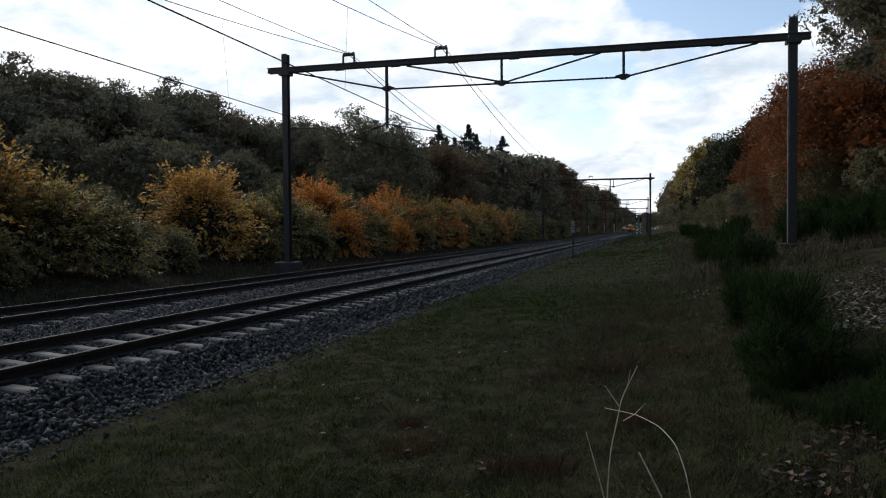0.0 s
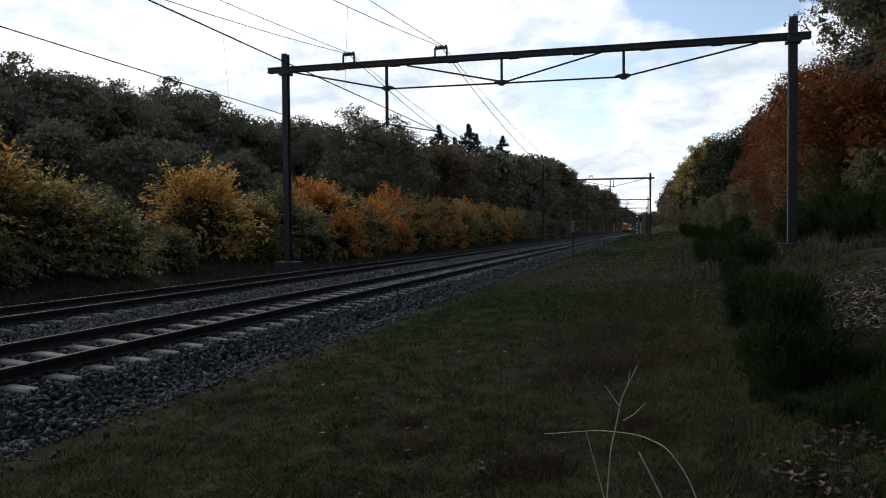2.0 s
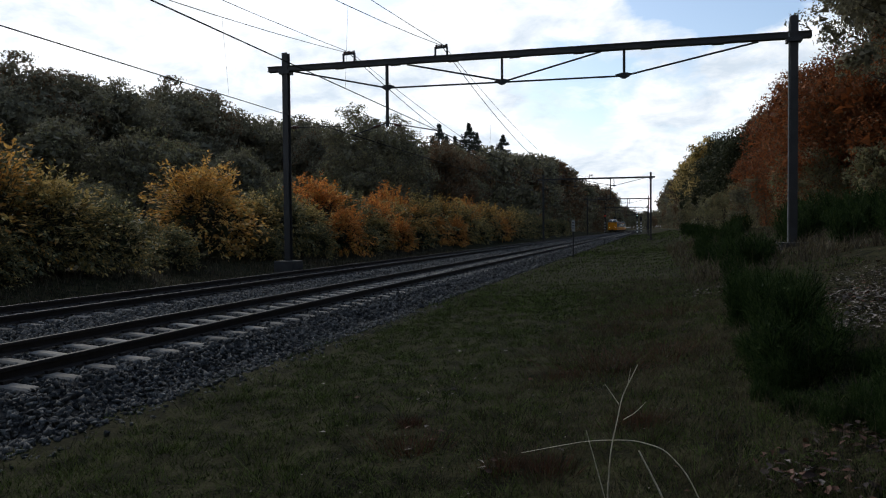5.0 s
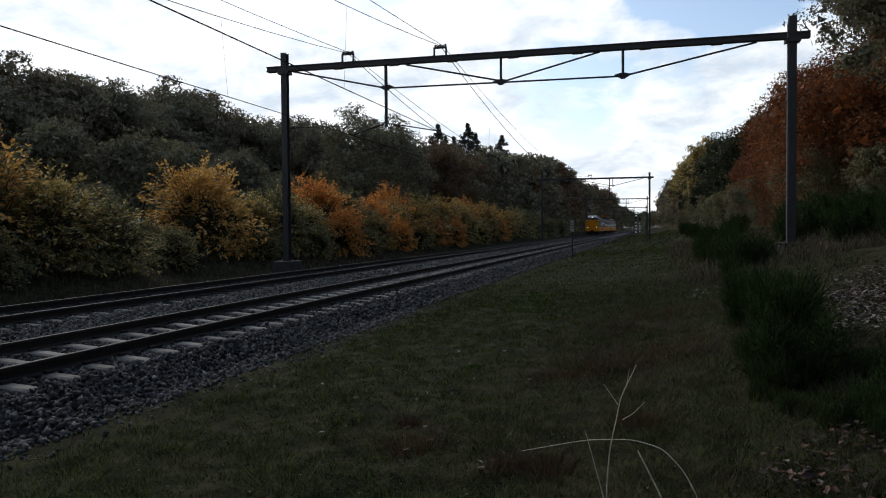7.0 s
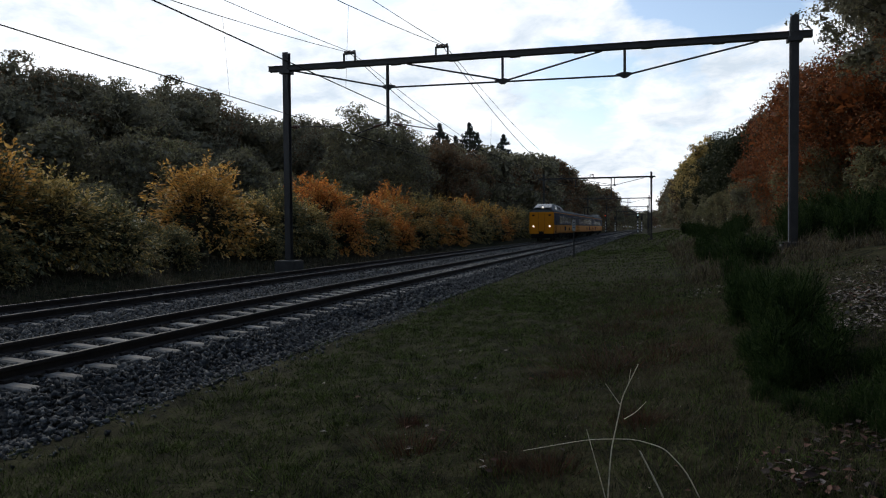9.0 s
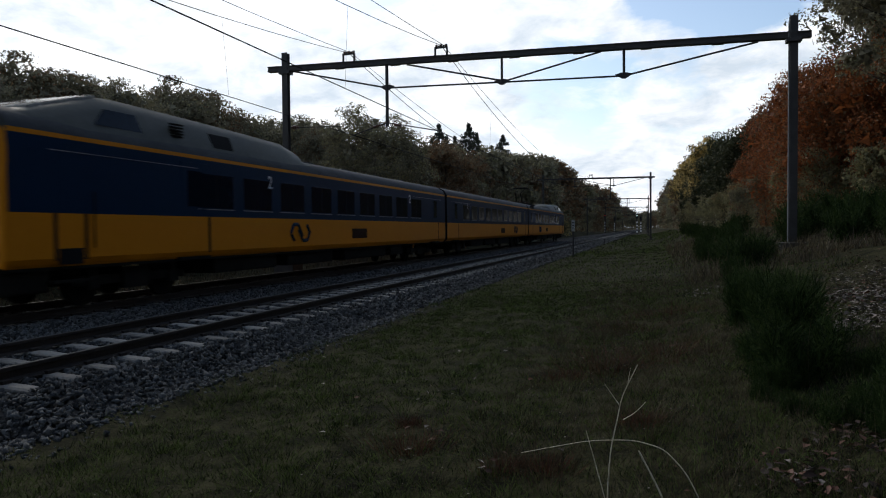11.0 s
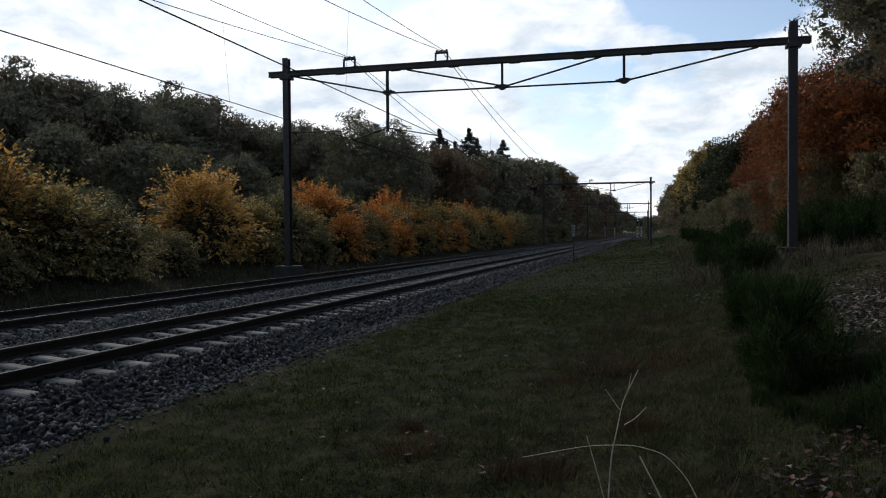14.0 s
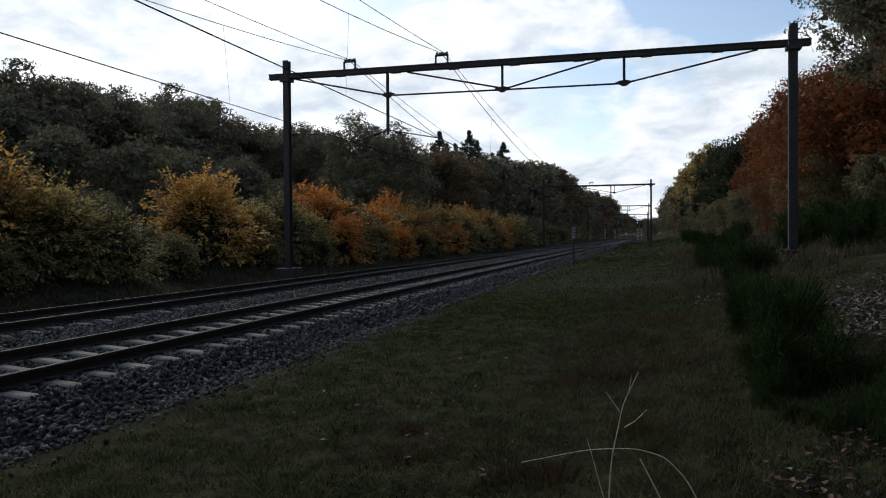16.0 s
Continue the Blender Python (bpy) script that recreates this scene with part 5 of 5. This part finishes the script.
for ob, x, y, s in ((russet, 10.0, 47, 0.84), (russet, 13.5, 42, 0.95), (russet, 12, 60, 1.05), (russet, 12.5, 70, 1.1), (dark, 17.5, 52, 1.0), (dark, 14.2, 31, 1.0), (dark, 14.0, 41, 1.05), (dark, 16.5, 44, 1.1), (dgreen, 9.6, 92, 1.0), (dgreen, 9.0, 104, 0.95), (golden, 9.2, 132, 1.0), (golden, 8.8, 148, 1.02), (dgreen, 8.6, 140, 0.9),
                 (golden, 8.5, 166, 1.05), (far_oaks[1], 9, 186, 1.2), (golden, 8.5, 206, 1.05), (far_oaks[0], 9.5, 230, 1.4), (far_oaks[1], 9.5, 256, 1.4), (far_oaks[0], 9.5, 285, 1.5), (far_oaks[1], 9.5, 320, 1.5), (far_oaks[0], 10, 360, 1.6), (far_oaks[0], 10, 410, 1.7), (far_oaks[1], 10, 480, 1.8),
                 (russet, 9.8, 58, 0.62), (russet, 9.0, 68, 0.6), (dgreen, 14, 26, 0.9), (russet, 16, 20, 1.1), (dark, 21, 10, 1.0), (russet, 19, 30, 1.2), (dark, 20, -8, 1.0), (dgreen, 17, 2, 1.0),
                 # out of view beside and behind the eye first: added to darken the bank
                 (far_oaks[0], 9.5, 0.5, 1.1), (far_oaks[1], 7.0, -8, 1.1), (far_oaks[0], -1.0, -12, 1.1), (far_oaks[0], 15, -2, 1.2), (far_oaks[1], 13, 8, 1.0), (far_oaks[0], 14, -14, 1.3), (far_oaks[1], 12, -26, 1.3), (far_oaks[0], 4, -30, 1.3), (far_oaks[0], -4, -34, 1.2), (far_oaks[0], 23, 22, 1.5), (far_oaks[1], 24, 44, 1.6), (far_oaks[0], 22, 62, 1.6), (far_oaks[1], 15, 80, 1.1), (far_oaks[0], 15, 100, 1.2), (far_oaks[1], 15, 120, 1.3),
                 (under[0], 9.5, 46, 0.7), (under[1], 8.5, 60, 0.65), (under[2], 8, 72, 0.65), (under[0], 7, 88, 0.6), (under[1], 7, 110, 0.7), (under[2], 7, 128, 0.8), (far_oaks[0], 7, 150, 0.55), (far_oaks[1], 7, 175, 0.6), (far_oaks[0], 6.8, 200, 0.6), (far_oaks[0], 6.8, 240, 0.6), (far_oaks[1], 6.5, 300, 0.7), (far_oaks[0], 6.5, 380, 0.8),
                 (under[2], 9.4, 53, 0.75), (under[0], 10.6, 64, 0.8), (under[1], 13.0, 50, 0.9), (under[0], 15.5, 38, 0.9), (under[2], 12.0, 74, 0.9), (under[1], 7.6, 66, 0.55), (under[2], 7.4, 80, 0.6), (under[0], 7.2, 98, 0.7), (far_oaks[0], 12.0, 96, 0.55), (far_oaks[1], 11.5, 112, 0.55), (far_oaks[0], 11.5, 134, 0.6), (under[1], 12.5, 36, 0.8), (under[2], 14, 44, 0.8), (under[0], 11, 40, 0.6)):
    scaled_copy(ob, x, y, R.uniform(0, 360), s)


def build_broom(seed, height, width, count, m, wide=1.0, label="dark green broom bush with upright wispy twigs"):
    rng = np.random.default_rng(seed)
    t = thing("broom_bush", label, "broom shrub", m, group="broom bushes")
    a, rr = rng.uniform(0, 2 * np.pi, count), rng.uniform(0, 1, count) ** 0.5
    # several leaning clumps with gaps between them
    k = rng.integers(0, 9, count)
    ca, cr, ch = rng.uniform(0, 2 * np.pi, 9), rng.uniform(0.05, 0.36, 9) * width, rng.uniform(0.45, 1.0, 9)
    low = rng.uniform(0, 0.82, count) * height * ch[k]
    foot = np.stack([np.cos(ca[k]) * cr[k] * (0.5 + 0.6 * low / height) + np.cos(a) * rr * width * 0.15, np.sin(ca[k]) * cr[k] * (0.5 + 0.6 * low / height) + np.sin(a) * rr * width * 0.15, low * (1 - rr * 0.3)], -1)
    ln = height * rng.uniform(0.08, 0.32, count) * (1 - 0.2 * rr) * (0.75 + 0.35 * np.sin(3 * a + seed))
    d = np.stack([np.cos(a) * rr * 0.55, np.sin(a) * rr * 0.55, np.ones(count)], -1) + rng.normal(0, 0.5, (count, 3))
    d /= np.linalg.norm(d, axis=1)[:, None]
    side = np.cross(d, rng.normal(size=(count, 3)))
    side /= np.linalg.norm(side, axis=1)[:, None]
    tip = foot + d * ln[:, None]
    w = 0.0042 * wide * rng.uniform(0.7, 1.5, count)[:, None]
    v = np.stack([foot - side * w, foot + side * w, tip], 1).reshape(-1, 3)
    mesh_np("brush", v, np.arange(count * 3).reshape(-1, 3), M["broom"], t)
    half = count // 2
    pts = (foot + d * (ln * rng.uniform(0.2, 1.0, count))[:, None])[:half]
    lv, lf = leaves_np(rng, pts, 0.013 * wide, long=2.4, small=True)
    mesh_np("leaves", lv, lf, M["broom"], t)
    sv, sf = limbs_np(rng, height * 0.6, width * 0.3, 5, 0.02, 4)
    mesh_np("stem_clump", sv, sf, M["bark"], t)
    return t


b1 = build_broom(201, 1.45, 1.25, 12000, at(1.50, 8.7))
b2 = build_broom(202, 1.15, 1.2, 8000, at(1.35, 7.7))
far_broom = build_broom(203, 1.75, 1.9, 3000, at(2.7, 22.5), wide=2.2)
for ob, x, y, s, sz in ((b1, 1.75, 10.2, 0.8, 0.95), (b2, 1.18, 7.3, 0.55, 0.6), (b1, 1.62, 9.6, 0.8, 1.0), (b2, 1.55, 11.6, 1.0, 1.1), (b2, 1.75, 13.2, 1.0, 0.95), (b2, 1.42, 5.9, 0.40, 0.50), (b2, 1.72, 6.2, 0.55, 0.62), (b2, 1.95, 6.7, 0.5, 0.5), (b2, 1.62, 5.5, 0.34, 0.42), (b2, 1.78, 5.15, 0.42, 0.5), (b2, 1.98, 5.6, 0.5, 0.55), (b2, 1.02, 6.9, 0.36, 0.36), (b2, 1.22, 6.45, 0.4, 0.36), (b2, 1.95, 7.6, 0.5, 0.5), (b2, 1.15, 8.7, 0.45, 0.5)):
    copy = copy_thing(ob, at(x, y, R.uniform(0, 360)))
    copy.scale = (s, s, sz)
for x, y, s in ((2.1, 20.5, 0.55), (2.4, 26, 0.8), (3.3, 24, 0.75), (2.2, 31, 0.7), (2.4, 35, 0.8), (3.5, 36, 0.85), (3.2, 46, 0.9), (4.2, 54, 1.0), (5.9, 24.5, 1.0), (6.6, 26, 1.15), (7.4, 25, 1.25), (6.9, 22.5, 1.1), (8.2, 22, 1.2), (6.2, 32, 1.2), (8.0, 31, 1.4), (4.6, 44, 1.0), (5.5, 50, 1.2), (4.0, 66, 1.1), (4.2, 80, 1.2), (4.4, 96, 1.3), (4.2, 40, 0.9), (9.4, 20, 1.2), (10.5, 24, 1.5), (9.0, 28, 1.5), (1.9, 15.5, 0.6), (5.2, 30, 1.0), (6.8, 38, 1.4), (8.5, 40, 1.6)):
    scaled_copy(far_broom, x, y, R.uniform(0, 360), s)


# ---- grass, litter, stalks ----
def build_grass():
    rng = np.random.default_rng(301)

    def blades(n, x0, x1, y0, y1, h, w, power=1.6):
        y = y0 + (y1 - y0) * rng.random(n) ** power
        x = rng.uniform(x0, x1, n) if x1 > x0 else x0
        patch = 0.5 + 0.28 * np.sin(1.7 * x + 0.6 * y) * np.sin(0.8 * y - 0.9 * x + 1) + 0.3 * np.sin(6.1 * x + 2.3 * y) * np.sin(4.3 * y - 3.7 * x + 2) + 0.2 * np.sin(13 * x - 5 * y) * np.sin(11 * y + 7 * x)
        keep = rng.random(n) < 0.15 + 0.85 * patch
        x, y, patch = x[keep], y[keep], patch[keep]
        m = len(x)
        z = ground_z(x, y)
        hh = h * rng.lognormal(0, 0.35, m) * (0.55 + 0.6 * patch)
        a = rng.uniform(0, 2 * np.pi, m)
        s = np.stack([np.cos(a), np.sin(a), 0 * a], -1) * (w * (1 + y / 14))[:, None]
        lean = np.stack([rng.normal(0, 0.4, m), rng.normal(0, 0.4, m), np.ones(m)], -1) * hh[:, None]
        p = np.stack([x, y, z - 0.01], -1)
        return np.stack([p - s, p + s, p + lean], 1).reshape(-1, 3), np.arange(m * 3).reshape(-1, 3)

    def tufts(n, per, x0, x1, y0, y1, h, w, spread):
        """Clumps of blades that fan out from a common foot."""
        cy = y0 + (y1 - y0) * rng.random(n) ** 1.5
        cx = rng.uniform(x0, x1, n)
        size = rng.lognormal(0, 0.4, n)
        m = n * per
        x = np.repeat(cx, per) + rng.normal(0, spread, m) * np.repeat(size, per)
        y = np.repeat(cy, per) + rng.normal(0, spread, m) * np.repeat(size, per)
        out = np.stack([x - np.repeat(cx, per), y - np.repeat(cy, per)], -1) / spread
        hh = h * rng.lognormal(0, 0.25, m) * np.repeat(size, per)
        a = rng.uniform(0, 2 * np.pi, m)
        s = np.stack([np.cos(a), np.sin(a), 0 * a], -1) * (w * (1 + y / 14))[:, None]
        lean = np.stack([out[:, 0] * 0.4 + rng.normal(0, 0.25, m), out[:, 1] * 0.4 + rng.normal(0, 0.25, m), np.ones(m)], -1) * hh[:, None]
        p = np.stack([x, y, ground_z(x, y) - 0.01], -1)
        return np.stack([p - s, p + s, p + lean], 1).reshape(-1, 3), np.arange(m * 3).reshape(-1, 3)

    v, f = joined([tufts(2600, 30, -4.9, 2.5, 3.4, 20, 0.05, 0.0024, 0.05), tufts(9000, 14, -4.8, 2.8, 3.2, 24, 0.028, 0.0034, 0.028), tufts(260, 26, -5.5, -4.7, 3.2, 24, 0.05, 0.0028, 0.06), blades(130000, -4.9, 3.6, 3.2, 22, 0.022, 0.0034, 1.5), blades(40000, -5.6, 4.5, 17, 60, 0.07, 0.005, 1.2), blades(16000, -5.4, 5, 50, 200, 0.10, 0.008, 1.5)])
    tagged(mesh_np("grass", v, f, M["grass"]), "short mossy autumn grass on the verge", "grass", kind="stuff")
    v, f = joined([tufts(1, 420, x - 0.02, x + 0.02, y - 0.01, y + 0.01, 0.11, 0.0016, r) for x, y, r in ((-2.18, 6.25, 0.13), (-1.0, 8.6, 0.2), (-0.55, 8.9, 0.16), (-1.95, 5.6, 0.14), (-1.05, 5.15, 0.14), (-0.75, 5.15, 0.1), (-0.1, 6.2, 0.12), (0.2, 9.5, 0.2), (-0.4, 12.5, 0.3), (0.3, 14, 0.3))])
    tagged(mesh_np("withered_heather", v, f, M["rust"]), "low withered red-brown heather in the grass", "heather", kind="stuff")
    v, f = joined([tufts(420, 36, -1.6, 2.6, 3.6, 22, 0.12, 0.0016, 0.06), blades(26000, -0.8, 4.5, 3.2, 24, 0.12, 0.0016, 1.4), blades(12000, -1.6, 1.5, 3.2, 20, 0.07, 0.0018), blades(16000, -19, -15.2, 8, 60, 0.22, 0.006, 1.2), blades(9000, 1, 7, 20, 60, 0.3, 0.006)])
    tagged(mesh_np("dry_grass", v, f, M["dry"]), "dry brown tufts of long grass", "grass", kind="stuff")


def scatter(name, label, category, material, seed, spots, size, flat=2.2):
    rng = np.random.default_rng(seed)
    P = []
    for x, y, r, n in spots:
        a, q = rng.uniform(0, 2 * np.pi, n), rng.uniform(0, 1, n) ** 0.6
        px, py = x + np.cos(a) * q * r, y + np.sin(a) * q * r * 1.5
        P.append(np.stack([px, py, ground_z(px, py) + rng.uniform(0.01, 0.07, n)], -1))
    P = np.concatenate(P)
    n = len(P)
    d = rng.normal(size=(n, 3)) * [1, 1, 0.2]
    d /= np.linalg.norm(d, axis=1)[:, None]
    s = np.cross(d, np.array([[0, 0, 1.0]]) + rng.normal(0, 0.35, (n, 3)))
    s /= np.linalg.norm(s, axis=1)[:, None]
    up = np.cross(s, d)
    sz = (size * rng.uniform(0.6, 1.4, n))[:, None]
    v = np.stack([P - d * sz, P - d * sz * 0.2 + s * sz * 0.6 + up * sz * 0.25, P + d * sz * 1.1, P - d * sz * 0.2 - s * sz * 0.6 + up * sz * 0.2, P + d * sz * 0.1], 1)
    b = (np.arange(n) * 5)[:, None, None]
    f = (np.array([[0, 1, 4], [1, 2, 4], [2, 3, 4], [3, 0, 4]])[None] + b).reshape(-1, 3)
    return tagged(mesh_np(name, v.reshape(-1, 3), f, M[material]), label, category, kind="stuff")


build_grass()
scatter("fallen_leaves", "brown and red fallen leaves on the grass bank", "leaves", "litter", 311,
        [(0.9, 4.85, 0.28, 70), (1.45, 5.4, 0.4, 110), (1.2, 4.4, 0.3, 40), (-1.9, 5.5, 0.25, 5), (-1.1, 5.1, 0.2, 4), (-1, 7, 3.0, 40), (3.6, 12.5, 1.5, 500), (5, 14, 3, 900), (-17, 22, 2.5, 900), (-17, 34, 2.5, 900), (-17.5, 14, 2.5, 900), (-17.5, 48, 2.5, 700), (5, 24, 3.5, 900)], 0.032)
scatter("pale_fallen_leaves", "pale dry fallen leaves covering the bank", "leaves", "pale_litter", 312,
        [(2.6, 10.2, 0.4, 260), (3.3, 12.6, 0.7, 600), (4.2, 14.5, 1.0, 500), (3.0, 11.2, 0.4, 260), (1.48, 17.4, 0.8, 160), (0.85, 4.8, 0.2, 12), (-3.28, 5.95, 0.02, 2), (-1.93, 5.43, 0.02, 2), (-1.22, 5.09, 0.03, 3), (-3, 9, 2.5, 26)], 0.03)
scatter("dry_bits", "tiny pale dry bits of leaf and straw in the grass", "plant litter", "pale_litter", 313,
        [(-1.5, 6.5, 3.2, 600), (-2.0, 11, 4.0, 600), (-4.9, 8, 0.5, 60), (-4.9, 14, 0.5, 50), (-0.5, 18, 4.5, 300)], 0.009)


def stem(name, points, r0, r1, parent, label="", material="stalk"):
    p = np.array(points, float)
    t = np.linspace(0, len(p) - 1, 6 * (len(p) - 1) + 1)
    q = np.stack([np.interp(t, np.arange(len(p)), p[:, i]) for i in range(3)], -1)
    for _ in range(3):
        q[1:-1] = (q[:-2] + 2 * q[1:-1] + q[2:]) / 4
    return mesh_np(name, *tube_np(q, np.linspace(r0, r1, len(q)), 6), M[material], parent, label, True)


thistle = thing("dead_thistle_stalk", "pale dry upright weed stalk with short side twigs", "dead stalk", Matrix.Translation((-0.25, 4.3, -0.25)))
stem("stem", [(0, 0, 0), (0.0, 0, 0.14), (0.018, 0, 0.42), (0.058, 0, 0.61), (0.084, 0, 0.746), (0.175, 0, 0.943)], 0.0055, 0.0028, thistle)
stem("twig", [(0.068, 0, 0.70), (-0.014, 0.01, 0.815)], 0.003, 0.0015, thistle)
stem("twig", [(0.094, 0, 0.612), (0.16, -0.02, 0.66), (0.22, -0.03, 0.731)], 0.003, 0.0015, thistle)
stem("twig", [(0.12, 0, 0.83), (0.135, 0.0, 0.92)], 0.002, 0.001, thistle)
stick = thing("broken_stalk", "short pale broken stalk leaning over the grass", "dead stalk", Matrix.Translation((0.09, 4.3, -0.25)))
stem("stem", [(0.03, 0, 0), (-0.025, 0, 0.17), (-0.095, 0, 0.31), (-0.159, 0, 0.433)], 0.006, 0.0045, stick)
side = thing("dry_grass_stalk", "thin dry grass stalk standing in the verge", "dead stalk", Matrix.Translation((-0.24, 4.25, -0.25)))
stem("stem", [(0.0, 0, 0), (-0.02, 0, 0.14), (-0.075, 0, 0.344), (-0.131, 0, 0.546)], 0.004, 0.002, side)
blade = thing("arching_grass_stalk", "long pale grass stalk arching over in the wind", "dead stalk", Matrix.Translation((0.2, 4.3, 0.072)))
stem("stem", [(0.12, 0, -0.25), (0.0, 0, 0), (-0.126, 0, 0.132), (-0.301, 0, 0.169), (-0.565, 0, 0.142), (-0.978, 0, 0.028)], 0.0045, 0.0015, blade)
for k in range(2):
    rr = random.Random(500 + k)
    w = thing("dry_grass_stalk", "thin dry grass stalk standing in the verge", "dead stalk", at(rr.uniform(1.15, 1.55), rr.uniform(6.4, 7.6), rr.uniform(0, 360), 0.02), group="dry stalks")
    h = rr.uniform(0.5, 0.95)
    stem("stem", [(0, 0, 0), (0.02, 0.02, h * 0.5), (rr.uniform(-0.15, 0.15), rr.uniform(-0.1, 0.1), h)], 0.0018, 0.0008, w, "", "dry")


# ---- what moves ----
def motions():
    # metres along the track of the train's front end
    run = [(0, 436.0), (1.5, 376.0), (3, 316.0), (4, 276.0), (6.5, 174.6), (7.5, 136.2), (8.5, 97.9), (9.2, 72.9), (11.3, -1.2), (12.0, -25.8), (12.5, -43.4), (13.0, -60.9), (13.5, -78.4), (16.0, -165.9)]
    for coach, back in COACHES:
        walk(coach, [(t, Matrix.Translation((FAR, y + back, 0))) for t, y in run])
    # the arching stalk swings round its foot in the wind, then hangs still
    swing = [(0, 58), (0.5, 51), (1.0, 41), (1.5, 66), (2.0, 25), (2.5, 24), (3.0, 23), (3.5, 3), (4.0, 0), (6.5, 6), (8.0, 0), (9.0, 4), (11.5, 2), (13.0, 5), (14.5, 2), (16.0, 0)]
    walk(blade, [(t, pose(0.2, 4.3, 0.072, 0, 16 * (1 - math.cos(radians(a))), -a)) for t, a in swing])


motions()
